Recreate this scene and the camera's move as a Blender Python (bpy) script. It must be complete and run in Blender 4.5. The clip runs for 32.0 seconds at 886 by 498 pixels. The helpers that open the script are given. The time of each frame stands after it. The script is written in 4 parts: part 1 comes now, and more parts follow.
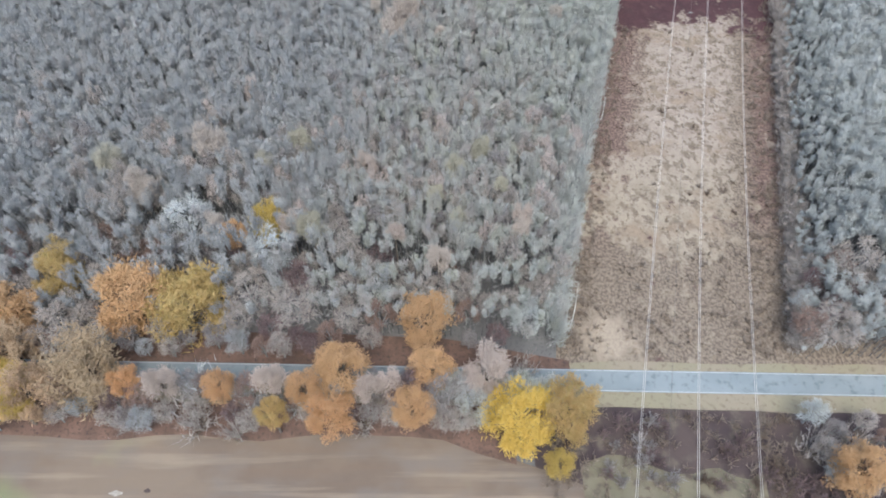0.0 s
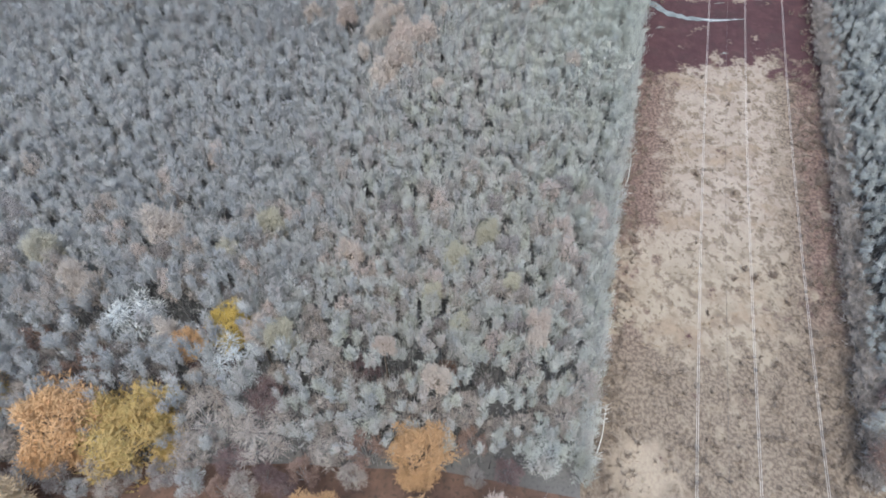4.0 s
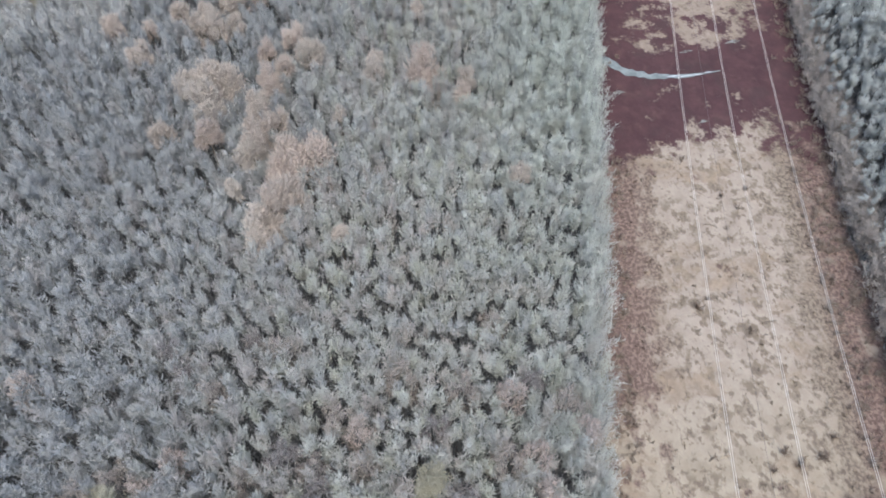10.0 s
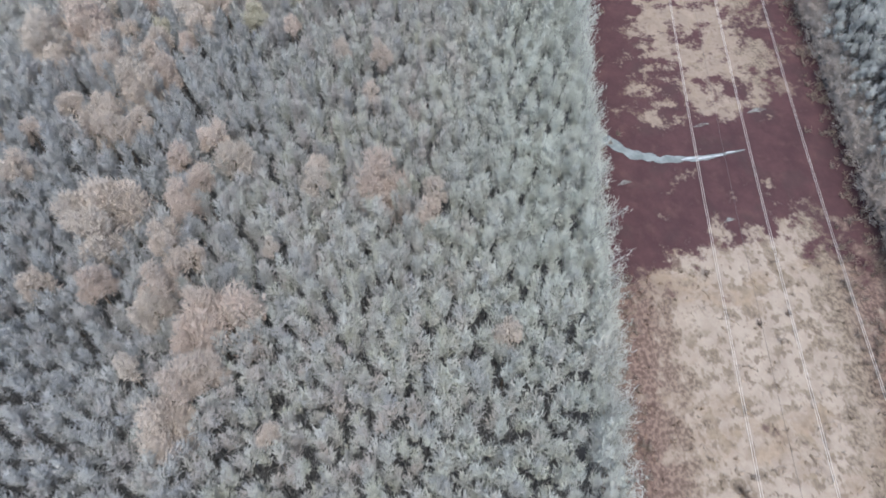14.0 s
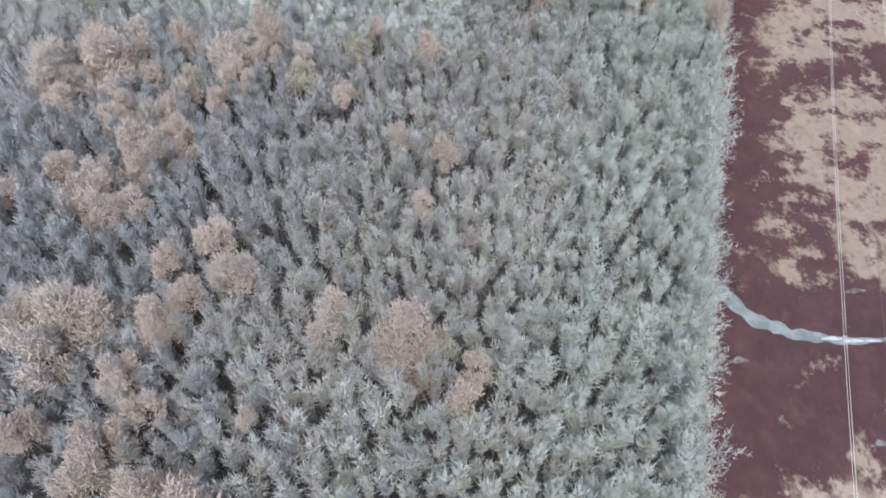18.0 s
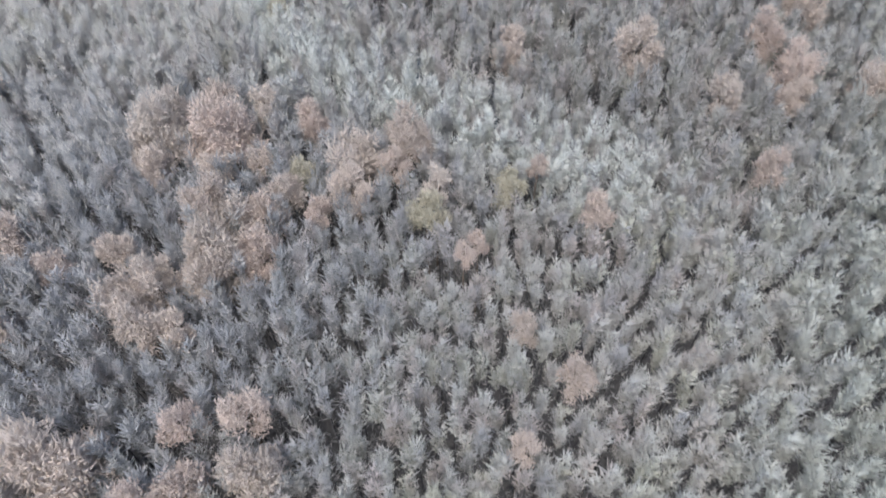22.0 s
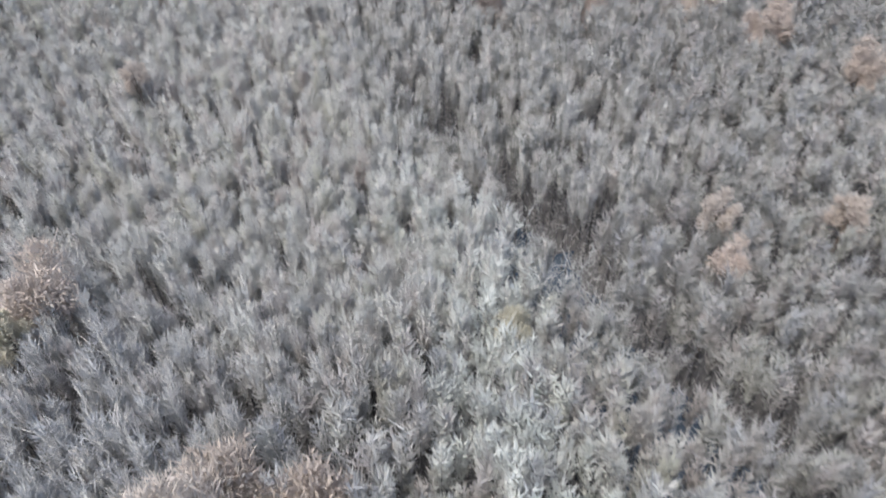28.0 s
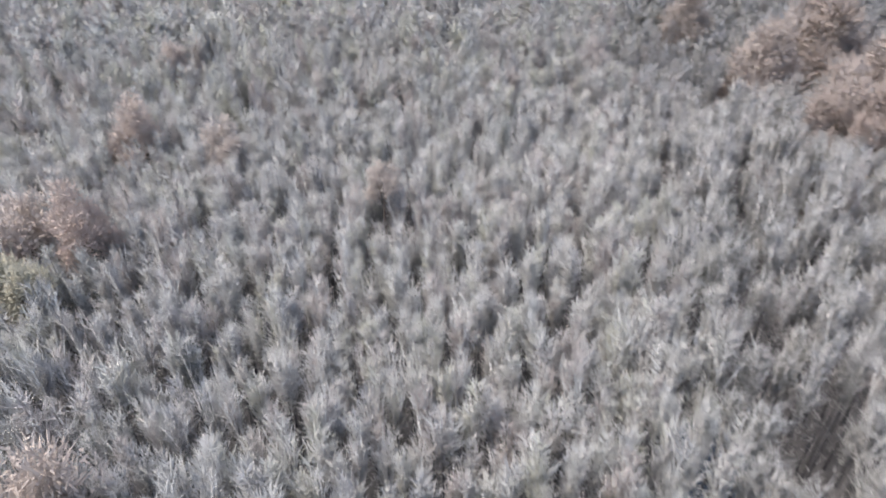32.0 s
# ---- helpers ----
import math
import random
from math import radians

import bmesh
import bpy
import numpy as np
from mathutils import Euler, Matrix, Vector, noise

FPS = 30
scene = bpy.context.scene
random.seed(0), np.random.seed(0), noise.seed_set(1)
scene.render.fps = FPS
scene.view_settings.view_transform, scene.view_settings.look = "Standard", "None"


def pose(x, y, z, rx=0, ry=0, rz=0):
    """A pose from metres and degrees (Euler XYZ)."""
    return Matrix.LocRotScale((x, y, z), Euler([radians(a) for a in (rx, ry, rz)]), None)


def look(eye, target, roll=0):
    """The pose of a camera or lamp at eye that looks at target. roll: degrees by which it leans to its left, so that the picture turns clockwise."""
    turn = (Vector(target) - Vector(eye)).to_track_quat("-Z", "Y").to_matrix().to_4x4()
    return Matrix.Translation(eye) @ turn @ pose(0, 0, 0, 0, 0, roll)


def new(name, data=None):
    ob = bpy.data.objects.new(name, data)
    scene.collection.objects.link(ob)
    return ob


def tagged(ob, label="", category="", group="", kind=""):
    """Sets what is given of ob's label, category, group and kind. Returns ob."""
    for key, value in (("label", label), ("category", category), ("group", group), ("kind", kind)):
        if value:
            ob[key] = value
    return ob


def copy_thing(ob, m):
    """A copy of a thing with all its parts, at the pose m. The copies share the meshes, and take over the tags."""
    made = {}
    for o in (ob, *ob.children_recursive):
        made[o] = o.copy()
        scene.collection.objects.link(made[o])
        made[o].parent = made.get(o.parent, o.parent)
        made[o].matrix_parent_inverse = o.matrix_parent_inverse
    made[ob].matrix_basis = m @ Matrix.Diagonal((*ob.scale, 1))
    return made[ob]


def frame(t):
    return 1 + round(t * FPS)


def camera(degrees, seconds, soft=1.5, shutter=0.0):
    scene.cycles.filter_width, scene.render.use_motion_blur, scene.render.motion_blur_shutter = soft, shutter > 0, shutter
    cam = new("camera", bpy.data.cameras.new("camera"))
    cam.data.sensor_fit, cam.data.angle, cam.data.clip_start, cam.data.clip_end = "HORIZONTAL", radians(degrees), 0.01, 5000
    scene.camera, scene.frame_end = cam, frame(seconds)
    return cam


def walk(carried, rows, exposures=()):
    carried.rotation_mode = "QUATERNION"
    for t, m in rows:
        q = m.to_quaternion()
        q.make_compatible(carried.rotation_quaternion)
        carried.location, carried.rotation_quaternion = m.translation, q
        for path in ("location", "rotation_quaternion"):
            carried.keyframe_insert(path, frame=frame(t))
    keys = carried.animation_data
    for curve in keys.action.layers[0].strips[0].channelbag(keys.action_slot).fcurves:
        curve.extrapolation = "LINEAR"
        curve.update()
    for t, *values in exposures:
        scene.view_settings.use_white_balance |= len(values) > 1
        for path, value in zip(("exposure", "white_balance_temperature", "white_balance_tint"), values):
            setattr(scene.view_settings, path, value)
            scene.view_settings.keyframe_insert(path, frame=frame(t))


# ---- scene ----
cam = camera(64.5, 32.0, soft=1.7, shutter=0.5)
METRES, EYE, TILT, LEAN, TURN = 340.0, 151.0, -54.0, 0.0, 0.0
ROWS = [
    (0.0, 0.0, 0.0, 0.0, 0.0, 0.0, 0.0),
    (0.5, 0.0001, 0.0119, 0.0087, 0.02, 0.01, -0.09),
    (1.0, 0.0002, 0.023, 0.017, 0.1, 0.04, -0.16),
    (1.5, 0.0004, 0.0331, 0.0242, 0.18, 0.11, -0.19),
    (2.0, 0.0007, 0.0454, 0.0336, 0.27, 0.13, -0.24),
    (2.5, 0.0009, 0.0557, 0.042, 0.32, 0.11, -0.3),
    (3.0, 0.0013, 0.0677, 0.0506, 0.34, 0.15, -0.29),
    (3.5, 0.0016, 0.0779, 0.058, 0.35, 0.16, -0.23),
    (5.5, 0.0036, 0.1251, 0.094, -1.57, -0.14, 2.88),
    (6.0, 0.0048, 0.1371, 0.1035, -2.28, -0.23, 3.96),
    (6.5, 0.0062, 0.1492, 0.1131, -3.0, -0.33, 4.94),
    (7.0, 0.0081, 0.1612, 0.1229, -3.56, -0.48, 5.74),
    (7.5, 0.0102, 0.1731, 0.1319, -3.97, -0.56, 6.35),
    (8.0, 0.0129, 0.1854, 0.1425, -3.93, -0.65, 6.38),
    (8.5, 0.0155, 0.1979, 0.1533, -3.98, -0.79, 6.44),
    (9.0, 0.0187, 0.2106, 0.1638, -3.99, -0.87, 6.52),
    (9.5, 0.0216, 0.2232, 0.1739, -4.03, -0.96, 6.55),
    (10.0, 0.0245, 0.2357, 0.1837, -4.14, -0.98, 6.61),
    (10.5, 0.0278, 0.2485, 0.1933, -4.18, -0.98, 6.73),
    (11.0, 0.0304, 0.2608, 0.2031, -4.43, -1.05, 7.02),
    (11.5, 0.0337, 0.2727, 0.2126, -4.65, -1.13, 7.34),
    (12.0, 0.0368, 0.2848, 0.2217, -4.93, -1.16, 7.64),
    (12.5, 0.04, 0.2971, 0.2321, -5.25, -1.3, 7.9),
    (13.0, 0.0438, 0.3095, 0.2421, -5.4, -1.37, 8.12),
    (13.5, 0.0459, 0.3166, 0.2477, -5.5, -1.39, 8.3),
    (14.0, 0.0508, 0.3347, 0.2632, -5.57, -1.56, 8.38),
    (14.5, 0.0544, 0.3475, 0.2735, -5.53, -1.59, 8.41),
    (16.5, 0.067, 0.3948, 0.3103, -4.04, -1.58, 6.54),
    (17.0, 0.0702, 0.4054, 0.3175, -2.26, -1.36, 4.15),
    (17.5, 0.0734, 0.4167, 0.3255, -0.47, -1.32, 1.75),
    (18.0, 0.0758, 0.4271, 0.3332, 1.12, -1.37, -0.36),
    (18.5, 0.0777, 0.4389, 0.3419, 2.83, -1.44, -2.78),
    (19.0, 0.0785, 0.4503, 0.3509, 4.41, -1.65, -5.07),
    (19.5, 0.0789, 0.4618, 0.3597, 6.09, -1.9, -7.33),
    (20.0, 0.0779, 0.4733, 0.3685, 7.76, -2.2, -9.67),
    (20.5, 0.0764, 0.4835, 0.3764, 9.06, -2.25, -11.39),
    (21.0, 0.0734, 0.4938, 0.3838, 10.12, -1.53, -13.02),
    (21.5, 0.0708, 0.5031, 0.3909, 11.33, -0.86, -14.57),
    (22.0, 0.0672, 0.5129, 0.3981, 12.53, -0.17, -16.17),
    (22.5, 0.063, 0.5231, 0.4051, 13.74, 0.53, -17.76),
    (23.0, 0.0582, 0.5337, 0.4134, 15.09, 0.99, -19.24),
    (23.5, 0.0526, 0.5448, 0.4216, 16.53, 1.45, -20.91),
    (24.0, 0.046, 0.5566, 0.4302, 18.12, 1.89, -22.59),
    (24.5, 0.0388, 0.5688, 0.4393, 19.57, 2.28, -24.18),
    (25.0, 0.0306, 0.5808, 0.4491, 20.99, 2.62, -25.85),
    (25.5, 0.0216, 0.5935, 0.459, 22.47, 2.9, -27.46),
    (27.5, -0.0166, 0.6451, 0.4918, 31.92, 1.35, -35.68),
    (28.0, -0.0279, 0.6555, 0.4997, 36.15, -0.71, -38.61),
    (28.5, -0.041, 0.667, 0.507, 40.29, -2.74, -41.2),
    (29.0, -0.0535, 0.6775, 0.5129, 43.96, -4.65, -43.28),
    (29.5, -0.0674, 0.6876, 0.5187, 48.07, -7.01, -45.4),
    (30.0, -0.081, 0.6967, 0.5244, 52.5, -9.69, -47.25),
    (30.5, -0.0953, 0.7044, 0.5296, 57.17, -12.64, -48.87),
    (31.0, -0.1117, 0.7116, 0.5346, 62.63, -16.28, -50.54),
    (31.5, -0.1275, 0.718, 0.5388, 70.7, -22.09, -52.13),
    (32.0, -0.1429, 0.7236, 0.5418, 80.44, -29.25, -53.3),
]

EXPOSURES = [(0.0, 1.13, 6020, 2), (2.5, 1.15, 6020, 2), (9.0, 1.14, 6050, 3), (17.0, 1.19, 6100, 5), (22.0, 1.22, 6220, 8), (25.0, 1.22, 6250, 5), (28.0, 1.31, 6400, 7.5), (32.0, 1.43, 6500, 11)]
walk(cam, [(t, pose(0, 0, EYE, TILT, LEAN, TURN) @ pose(METRES * x, METRES * y, METRES * z, 90 + pitch, roll, yaw)) for t, x, y, z, yaw, pitch, roll in ROWS], EXPOSURES)

# ---- overcast daylight ----
world = bpy.data.worlds.new("overcast_sky")
scene.world = world
world.use_nodes = True
wn = world.node_tree.nodes
sky = wn.new("ShaderNodeTexSky")
sky.sky_type = 'NISHITA'
sky.sun_disc = False
sky.sun_elevation, sky.sun_rotation = radians(62), radians(180)
sky.air_density, sky.dust_density, sky.ozone_density = 1.0, 3.0, 0.6
world.node_tree.links.new(sky.outputs[0], wn["Background"].inputs[0])
wn["Background"].inputs[1].default_value = 0.15
sun = new("sun", bpy.data.lights.new("sun", 'SUN'))
sun.data.energy, sun.data.angle, sun.data.color = 1.1, radians(35), (1.0, 0.96, 0.9)
sun.matrix_world = look((0, -75, 145), (0, 0, 0))

# ---- materials ----
class Nodes:
    """Short hand for a node material."""

    def __init__(self, name, rough=0.9, spec=0.2):
        self.mat = bpy.data.materials.new(name)
        self.mat.use_nodes = True
        self.t = self.mat.node_tree
        self.bsdf = self.t.nodes["Principled BSDF"]
        self.bsdf.inputs["Roughness"].default_value = rough
        self.bsdf.inputs["Specular IOR Level"].default_value = spec
        self.info = self.t.nodes.new("ShaderNodeObjectInfo").outputs["Random"]
        geometry = self.t.nodes.new("ShaderNodeNewGeometry")
        self.place, self.island = geometry.outputs["Position"], geometry.outputs["Random Per Island"]

    def put(self, socket, value):
        if isinstance(value, bpy.types.NodeSocket):
            self.t.links.new(value, socket)
        else:
            socket.default_value = value

    def xyz(self):
        n = self.t.nodes.new("ShaderNodeSeparateXYZ")
        self.put(n.inputs[0], self.place)
        return n.outputs

    def math(self, op, a, b=0.0, c=0.0):
        n = self.t.nodes.new("ShaderNodeMath")
        n.operation = op
        for i, v in enumerate((a, b, c)):
            self.put(n.inputs[i], v)
        return n.outputs[0]

    def ramp(self, v, a, b, lo=0.0, hi=1.0):
        n = self.t.nodes.new("ShaderNodeMapRange")
        n.interpolation_type = 'SMOOTHSTEP'
        for i, q in enumerate((v, a, b, lo, hi)):
            self.put(n.inputs[i], q)
        return n.outputs[0]

    def noise(self, scale, detail=4.0, stretch=(1, 1, 1), rough=0.55):
        m = self.t.nodes.new("ShaderNodeMapping")
        m.inputs["Scale"].default_value = stretch
        self.put(m.inputs[0], self.place)
        n = self.t.nodes.new("ShaderNodeTexNoise")
        n.inputs["Scale"].default_value = scale
        n.inputs["Detail"].default_value = detail
        n.inputs["Roughness"].default_value = rough
        self.t.links.new(m.outputs[0], n.inputs["Vector"])
        return n.outputs[0]

    def mix(self, f, a, b, mode='MIX'):
        n = self.t.nodes.new("ShaderNodeMix")
        n.data_type = 'RGBA'
        n.blend_type = mode
        self.put(n.inputs[0], f)
        for i, v in ((6, a), (7, b)):
            self.put(n.inputs[i], v if isinstance(v, bpy.types.NodeSocket) else (*v, 1))
        return n.outputs[2]

    def bump(self, h, strength=0.4, dist=0.1):
        n = self.t.nodes.new("ShaderNodeBump")
        n.inputs["Strength"].default_value = strength
        n.inputs["Distance"].default_value = dist
        self.t.links.new(h, n.inputs["Height"])
        self.t.links.new(n.outputs[0], self.bsdf.inputs["Normal"])

    def feathery(self, lift):
        """Crowns of countless fine hairs scatter light as a soft upward-facing mass."""
        g = self.t.nodes.new("ShaderNodeNewGeometry")
        n = self.t.nodes.new("ShaderNodeVectorMath")
        n.operation = 'ADD'
        n.inputs[1].default_value = (0, 0, lift)
        self.t.links.new(g.outputs["Normal"], n.inputs[0])
        m = self.t.nodes.new("ShaderNodeVectorMath")
        m.operation = 'NORMALIZE'
        self.t.links.new(n.outputs[0], m.inputs[0])
        self.t.links.new(m.outputs[0], self.bsdf.inputs["Normal"])

    def thin(self, colour, share):
        """Thin twigs and leaves let part of the light through."""
        self.done(colour)
        tr = self.t.nodes.new("ShaderNodeBsdfTranslucent")
        self.put(tr.inputs[0], colour)
        m = self.t.nodes.new("ShaderNodeMixShader")
        m.inputs[0].default_value = share
        self.t.links.new(self.bsdf.outputs[0], m.inputs[1])
        self.t.links.new(tr.outputs[0], m.inputs[2])
        self.t.links.new(m.outputs[0], self.t.nodes["Material Output"].inputs[0])
        return self.mat

    def done(self, colour):
        self.put(self.bsdf.inputs["Base Color"], colour if isinstance(colour, bpy.types.NodeSocket) else (*colour, 1))
        return self.mat


def twig_material(name, a, b, c, drift=False, lift=0.45):
    """Bark of fine twigs: tone by tree (a to b), drifting by stand towards c. drift: also hues, and light painted by
    place.
    """
    n = Nodes(name, 0.95, 0.1)
    tree = n.ramp(n.noise(0.33, 2, (1, 1, 0.05)), 0.35, 0.65)
    stand = n.ramp(n.noise(0.022, 3, (1, 1, 0.1)), 0.38, 0.62)
    col = n.mix(stand, n.mix(tree, a, b), n.mix(tree, c, b))
    if drift:
        hue = n.noise(0.19, 2, (1, 1, 0.04))
        wide = n.noise(0.035, 3, (1, 1, 0.1))
        col = n.mix(n.math('MULTIPLY', n.ramp(hue, 0.52, 0.64), 0.7), col, (0.47, 0.47, 0.38))
        col = n.mix(n.math('MULTIPLY', n.ramp(hue, 0.47, 0.36), 0.75), col, (0.47, 0.405, 0.38))
        col = n.mix(n.math('MULTIPLY', n.ramp(wide, 0.48, 0.36), 0.25), col, (0.31, 0.33, 0.35))
        col = n.mix(n.math('MULTIPLY', n.ramp(wide, 0.55, 0.68), 0.35), col, (0.40, 0.375, 0.34))
        # light and shade painted into the twigs: paler towards the cut strip, greyer west
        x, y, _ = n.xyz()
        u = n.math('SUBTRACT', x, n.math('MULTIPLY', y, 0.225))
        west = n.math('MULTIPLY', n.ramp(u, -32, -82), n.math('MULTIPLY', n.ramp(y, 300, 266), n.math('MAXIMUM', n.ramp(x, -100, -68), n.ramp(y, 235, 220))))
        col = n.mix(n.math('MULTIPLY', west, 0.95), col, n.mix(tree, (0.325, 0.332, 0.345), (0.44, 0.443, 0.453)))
        # dimmer light beyond the stream, put into the colour
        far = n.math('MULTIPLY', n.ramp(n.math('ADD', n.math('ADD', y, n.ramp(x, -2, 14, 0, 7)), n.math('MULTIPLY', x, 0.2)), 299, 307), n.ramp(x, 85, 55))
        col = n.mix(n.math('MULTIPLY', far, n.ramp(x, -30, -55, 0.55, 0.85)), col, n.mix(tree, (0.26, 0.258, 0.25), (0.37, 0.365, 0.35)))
        # lit crowns facing the stream gap, their brightness put into the colour
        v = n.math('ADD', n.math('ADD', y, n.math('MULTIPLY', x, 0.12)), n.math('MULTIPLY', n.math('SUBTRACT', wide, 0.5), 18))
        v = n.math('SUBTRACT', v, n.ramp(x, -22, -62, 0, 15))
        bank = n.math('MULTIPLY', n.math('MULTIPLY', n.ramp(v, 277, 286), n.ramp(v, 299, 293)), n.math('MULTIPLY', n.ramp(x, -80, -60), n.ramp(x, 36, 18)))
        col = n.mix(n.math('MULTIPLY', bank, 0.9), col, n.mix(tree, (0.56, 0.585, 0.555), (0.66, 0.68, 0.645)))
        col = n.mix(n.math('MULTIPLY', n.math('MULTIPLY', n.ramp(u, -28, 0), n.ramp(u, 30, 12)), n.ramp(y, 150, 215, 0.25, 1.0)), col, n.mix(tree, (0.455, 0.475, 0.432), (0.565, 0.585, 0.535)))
        # single trees differ: brownish, purplish or blue-grey
        tint = n.noise(0.26, 2, (1, 1, 0.03))
        mixed = n.ramp(u, -8, -45, 0.15, 0.75)
        col = n.mix(n.math('MULTIPLY', n.ramp(tint, 0.54, 0.64), mixed), col, (0.40, 0.367, 0.36))
        col = n.mix(n.math('MULTIPLY', n.ramp(tint, 0.45, 0.36), n.ramp(u, 12, -45, 0.4, 0.75)), col, (0.337, 0.34, 0.36))
        col = n.mix(n.ramp(u, 46, 56, 0, 0.85), col, n.mix(tree, (0.42, 0.44, 0.445), (0.55, 0.57, 0.57)))
    col = n.mix(n.math('MULTIPLY', n.island, 0.04), col, (0.54, 0.53, 0.51))
    n.feathery(5.0 if drift else lift)
    return n.thin(col, 0.34)


def leaf_material(name, a, b, c, lift=0.6):
    """Leaves: tone by tree between a, b and c, small flecks."""
    n = Nodes(name, 0.85, 0.15)
    col = n.mix(n.ramp(n.info, 0.0, 0.55), a, b)
    col = n.mix(n.ramp(n.info, 0.6, 1.0), col, c)
    other = n.math('FRACT', n.math('MULTIPLY', n.info, 37.0))
    col = n.mix(n.math('MULTIPLY', other, 0.38), col, n.mix(0.62, col, (0.12, 0.09, 0.07)))
    col = n.mix(n.ramp(n.noise(0.6, 3), 0.45, 0.7, 0, 0.5), col, c)
    col = n.mix(n.math('MULTIPLY', n.island, 0.18), col, n.mix(0.5, col, (0.46, 0.39, 0.33)))
    n.feathery(lift)
    return n.thin(col, 0.4)


def ground_material(name, a, b, c, s1=0.08, s2=1.2, bump=0.5):
    n = Nodes(name, 0.95, 0.1)
    big, small = n.noise(s1, 5), n.noise(s2, 6)
    col = n.mix(n.ramp(big, 0.35, 0.65), a, b)
    col = n.mix(n.ramp(small, 0.5, 0.72), col, c)
    n.bump(small, bump, 0.3)
    return n.done(col)


def clearing_material(name):
    """Cut strip: pale dry grass, brown brush by the road and edges, dark red wet heath further on."""
    n = Nodes(name, 0.95, 0.1)
    x, y, _ = n.xyz()
    u = n.math('SUBTRACT', x, n.math('MULTIPLY', y, 0.235))
    big, mid = n.noise(0.055, 8, (0.9, 1.15, 1), 0.66), n.noise(0.2, 7, (1.1, 0.9, 1), 0.64)
    spot, fine = n.noise(0.29, 5, (1.15, 0.85, 1), 0.6), n.noise(1.3, 6, (1.1, 0.9, 1), 0.65)
    straw = n.mix(n.ramp(mid, 0.3, 0.7), (0.255, 0.205, 0.168), (0.342, 0.284, 0.235))
    straw = n.mix(n.ramp(y, 158, 122, 0, 0.7), straw, n.mix(n.ramp(mid, 0.3, 0.7), (0.25, 0.206, 0.152), (0.325, 0.273, 0.207)))
    straw = n.mix(n.ramp(fine, 0.55, 0.75, 0, 0.22), straw, (0.27, 0.2, 0.15))
    where = n.ramp(n.noise(0.085, 3), 0.38, 0.52)
    straw = n.mix(n.math('MULTIPLY', n.ramp(spot, 0.5, 0.6, 0, 0.9), where), straw, (0.165, 0.128, 0.096))
    straw = n.mix(n.math('MULTIPLY', n.ramp(n.noise(0.62, 3, (1.15, 0.85, 1), 0.55), 0.535, 0.64, 0, 0.85), n.ramp(n.noise(0.13, 3), 0.34, 0.52)), straw, (0.15, 0.115, 0.09))
    straw = n.mix(n.ramp(big, 0.51, 0.62, 0, 0.8), straw, n.mix(n.ramp(spot, 0.4, 0.6), (0.19, 0.14, 0.105), (0.29, 0.22, 0.16)))
    straw = n.mix(n.ramp(y, 198, 228, 0, 0.55), straw, n.mix(n.ramp(spot, 0.4, 0.62), (0.17, 0.125, 0.10), (0.27, 0.21, 0.165)))
    # brown brush
    rough = n.math('ADD', n.ramp(y, 99, 117, 0.85, 0.0), n.ramp(u, 44, 58, 0.0, 1.0))
    rough = n.math('ADD', rough, n.math('MULTIPLY', n.ramp(u, 31, 12, 0.0, 0.95), n.math('ADD', n.ramp(y, 140, 150), n.ramp(y, 118, 108, 0.25, 1.0))))
    rough = n.math('ADD', rough, n.math('MULTIPLY', n.math('SUBTRACT', mid, 0.5), 3.3))
    rough = n.math('ADD', rough, n.math('MULTIPLY', n.math('SUBTRACT', spot, 0.5), 2.6))
    brown = n.mix(n.ramp(fine, 0.4, 0.62), (0.125, 0.096, 0.075), (0.235, 0.188, 0.146))
    brown = n.mix(n.math('MULTIPLY', n.math('ADD', n.ramp(u, 28, 14), n.ramp(u, 53, 60)), n.ramp(y, 100, 130)), brown, n.mix(n.ramp(fine, 0.4, 0.62), (0.10, 0.066, 0.058), (0.205, 0.145, 0.12)))
    col = n.mix(n.ramp(rough, 0.12, 0.82), straw, brown)
    px, py = n.math('SUBTRACT', x, 40.5), n.math('SUBTRACT', y, 83)
    patch = n.math('SQRT', n.math('ADD', n.math('MULTIPLY', px, px), n.math('MULTIPLY', py, py)))
    patch = n.math('ADD', patch, n.math('MULTIPLY', n.math('SUBTRACT', mid, 0.5), 12))
    col = n.mix(n.ramp(patch, 9.0, 3.5), col, n.mix(n.ramp(fine, 0.4, 0.65), (0.325, 0.265, 0.205), (0.27, 0.215, 0.165)))
    # wet heath
    wet = n.math('MULTIPLY', n.ramp(y, 196, 216, 0.0, 0.95), n.ramp(y, 232, 246, 1.0, 0.52))
    wet = n.math('ADD', wet, n.math('MULTIPLY', n.ramp(u, 27, 13, 0.0, 0.5), n.ramp(y, 196, 226)))
    wet = n.math('ADD', wet, n.math('MULTIPLY', n.ramp(u, 52, 60, 0.0, 0.35), n.ramp(y, 185, 205)))
    wet = n.math('ADD', wet, n.math('MULTIPLY', n.math('SUBTRACT', big, 0.5), 2.4))
    wet = n.math('ADD', wet, n.math('MULTIPLY', n.math('SUBTRACT', mid, 0.5), 2.2))
    wet = n.math('ADD', wet, n.math('MULTIPLY', n.math('SUBTRACT', fine, 0.5), 0.7))
    heath = n.mix(n.ramp(mid, 0.35, 0.7), (0.056, 0.03, 0.033), (0.08, 0.042, 0.044))
    heath = n.mix(n.ramp(spot, 0.52, 0.7, 0, 0.4), heath, (0.11, 0.064, 0.058))
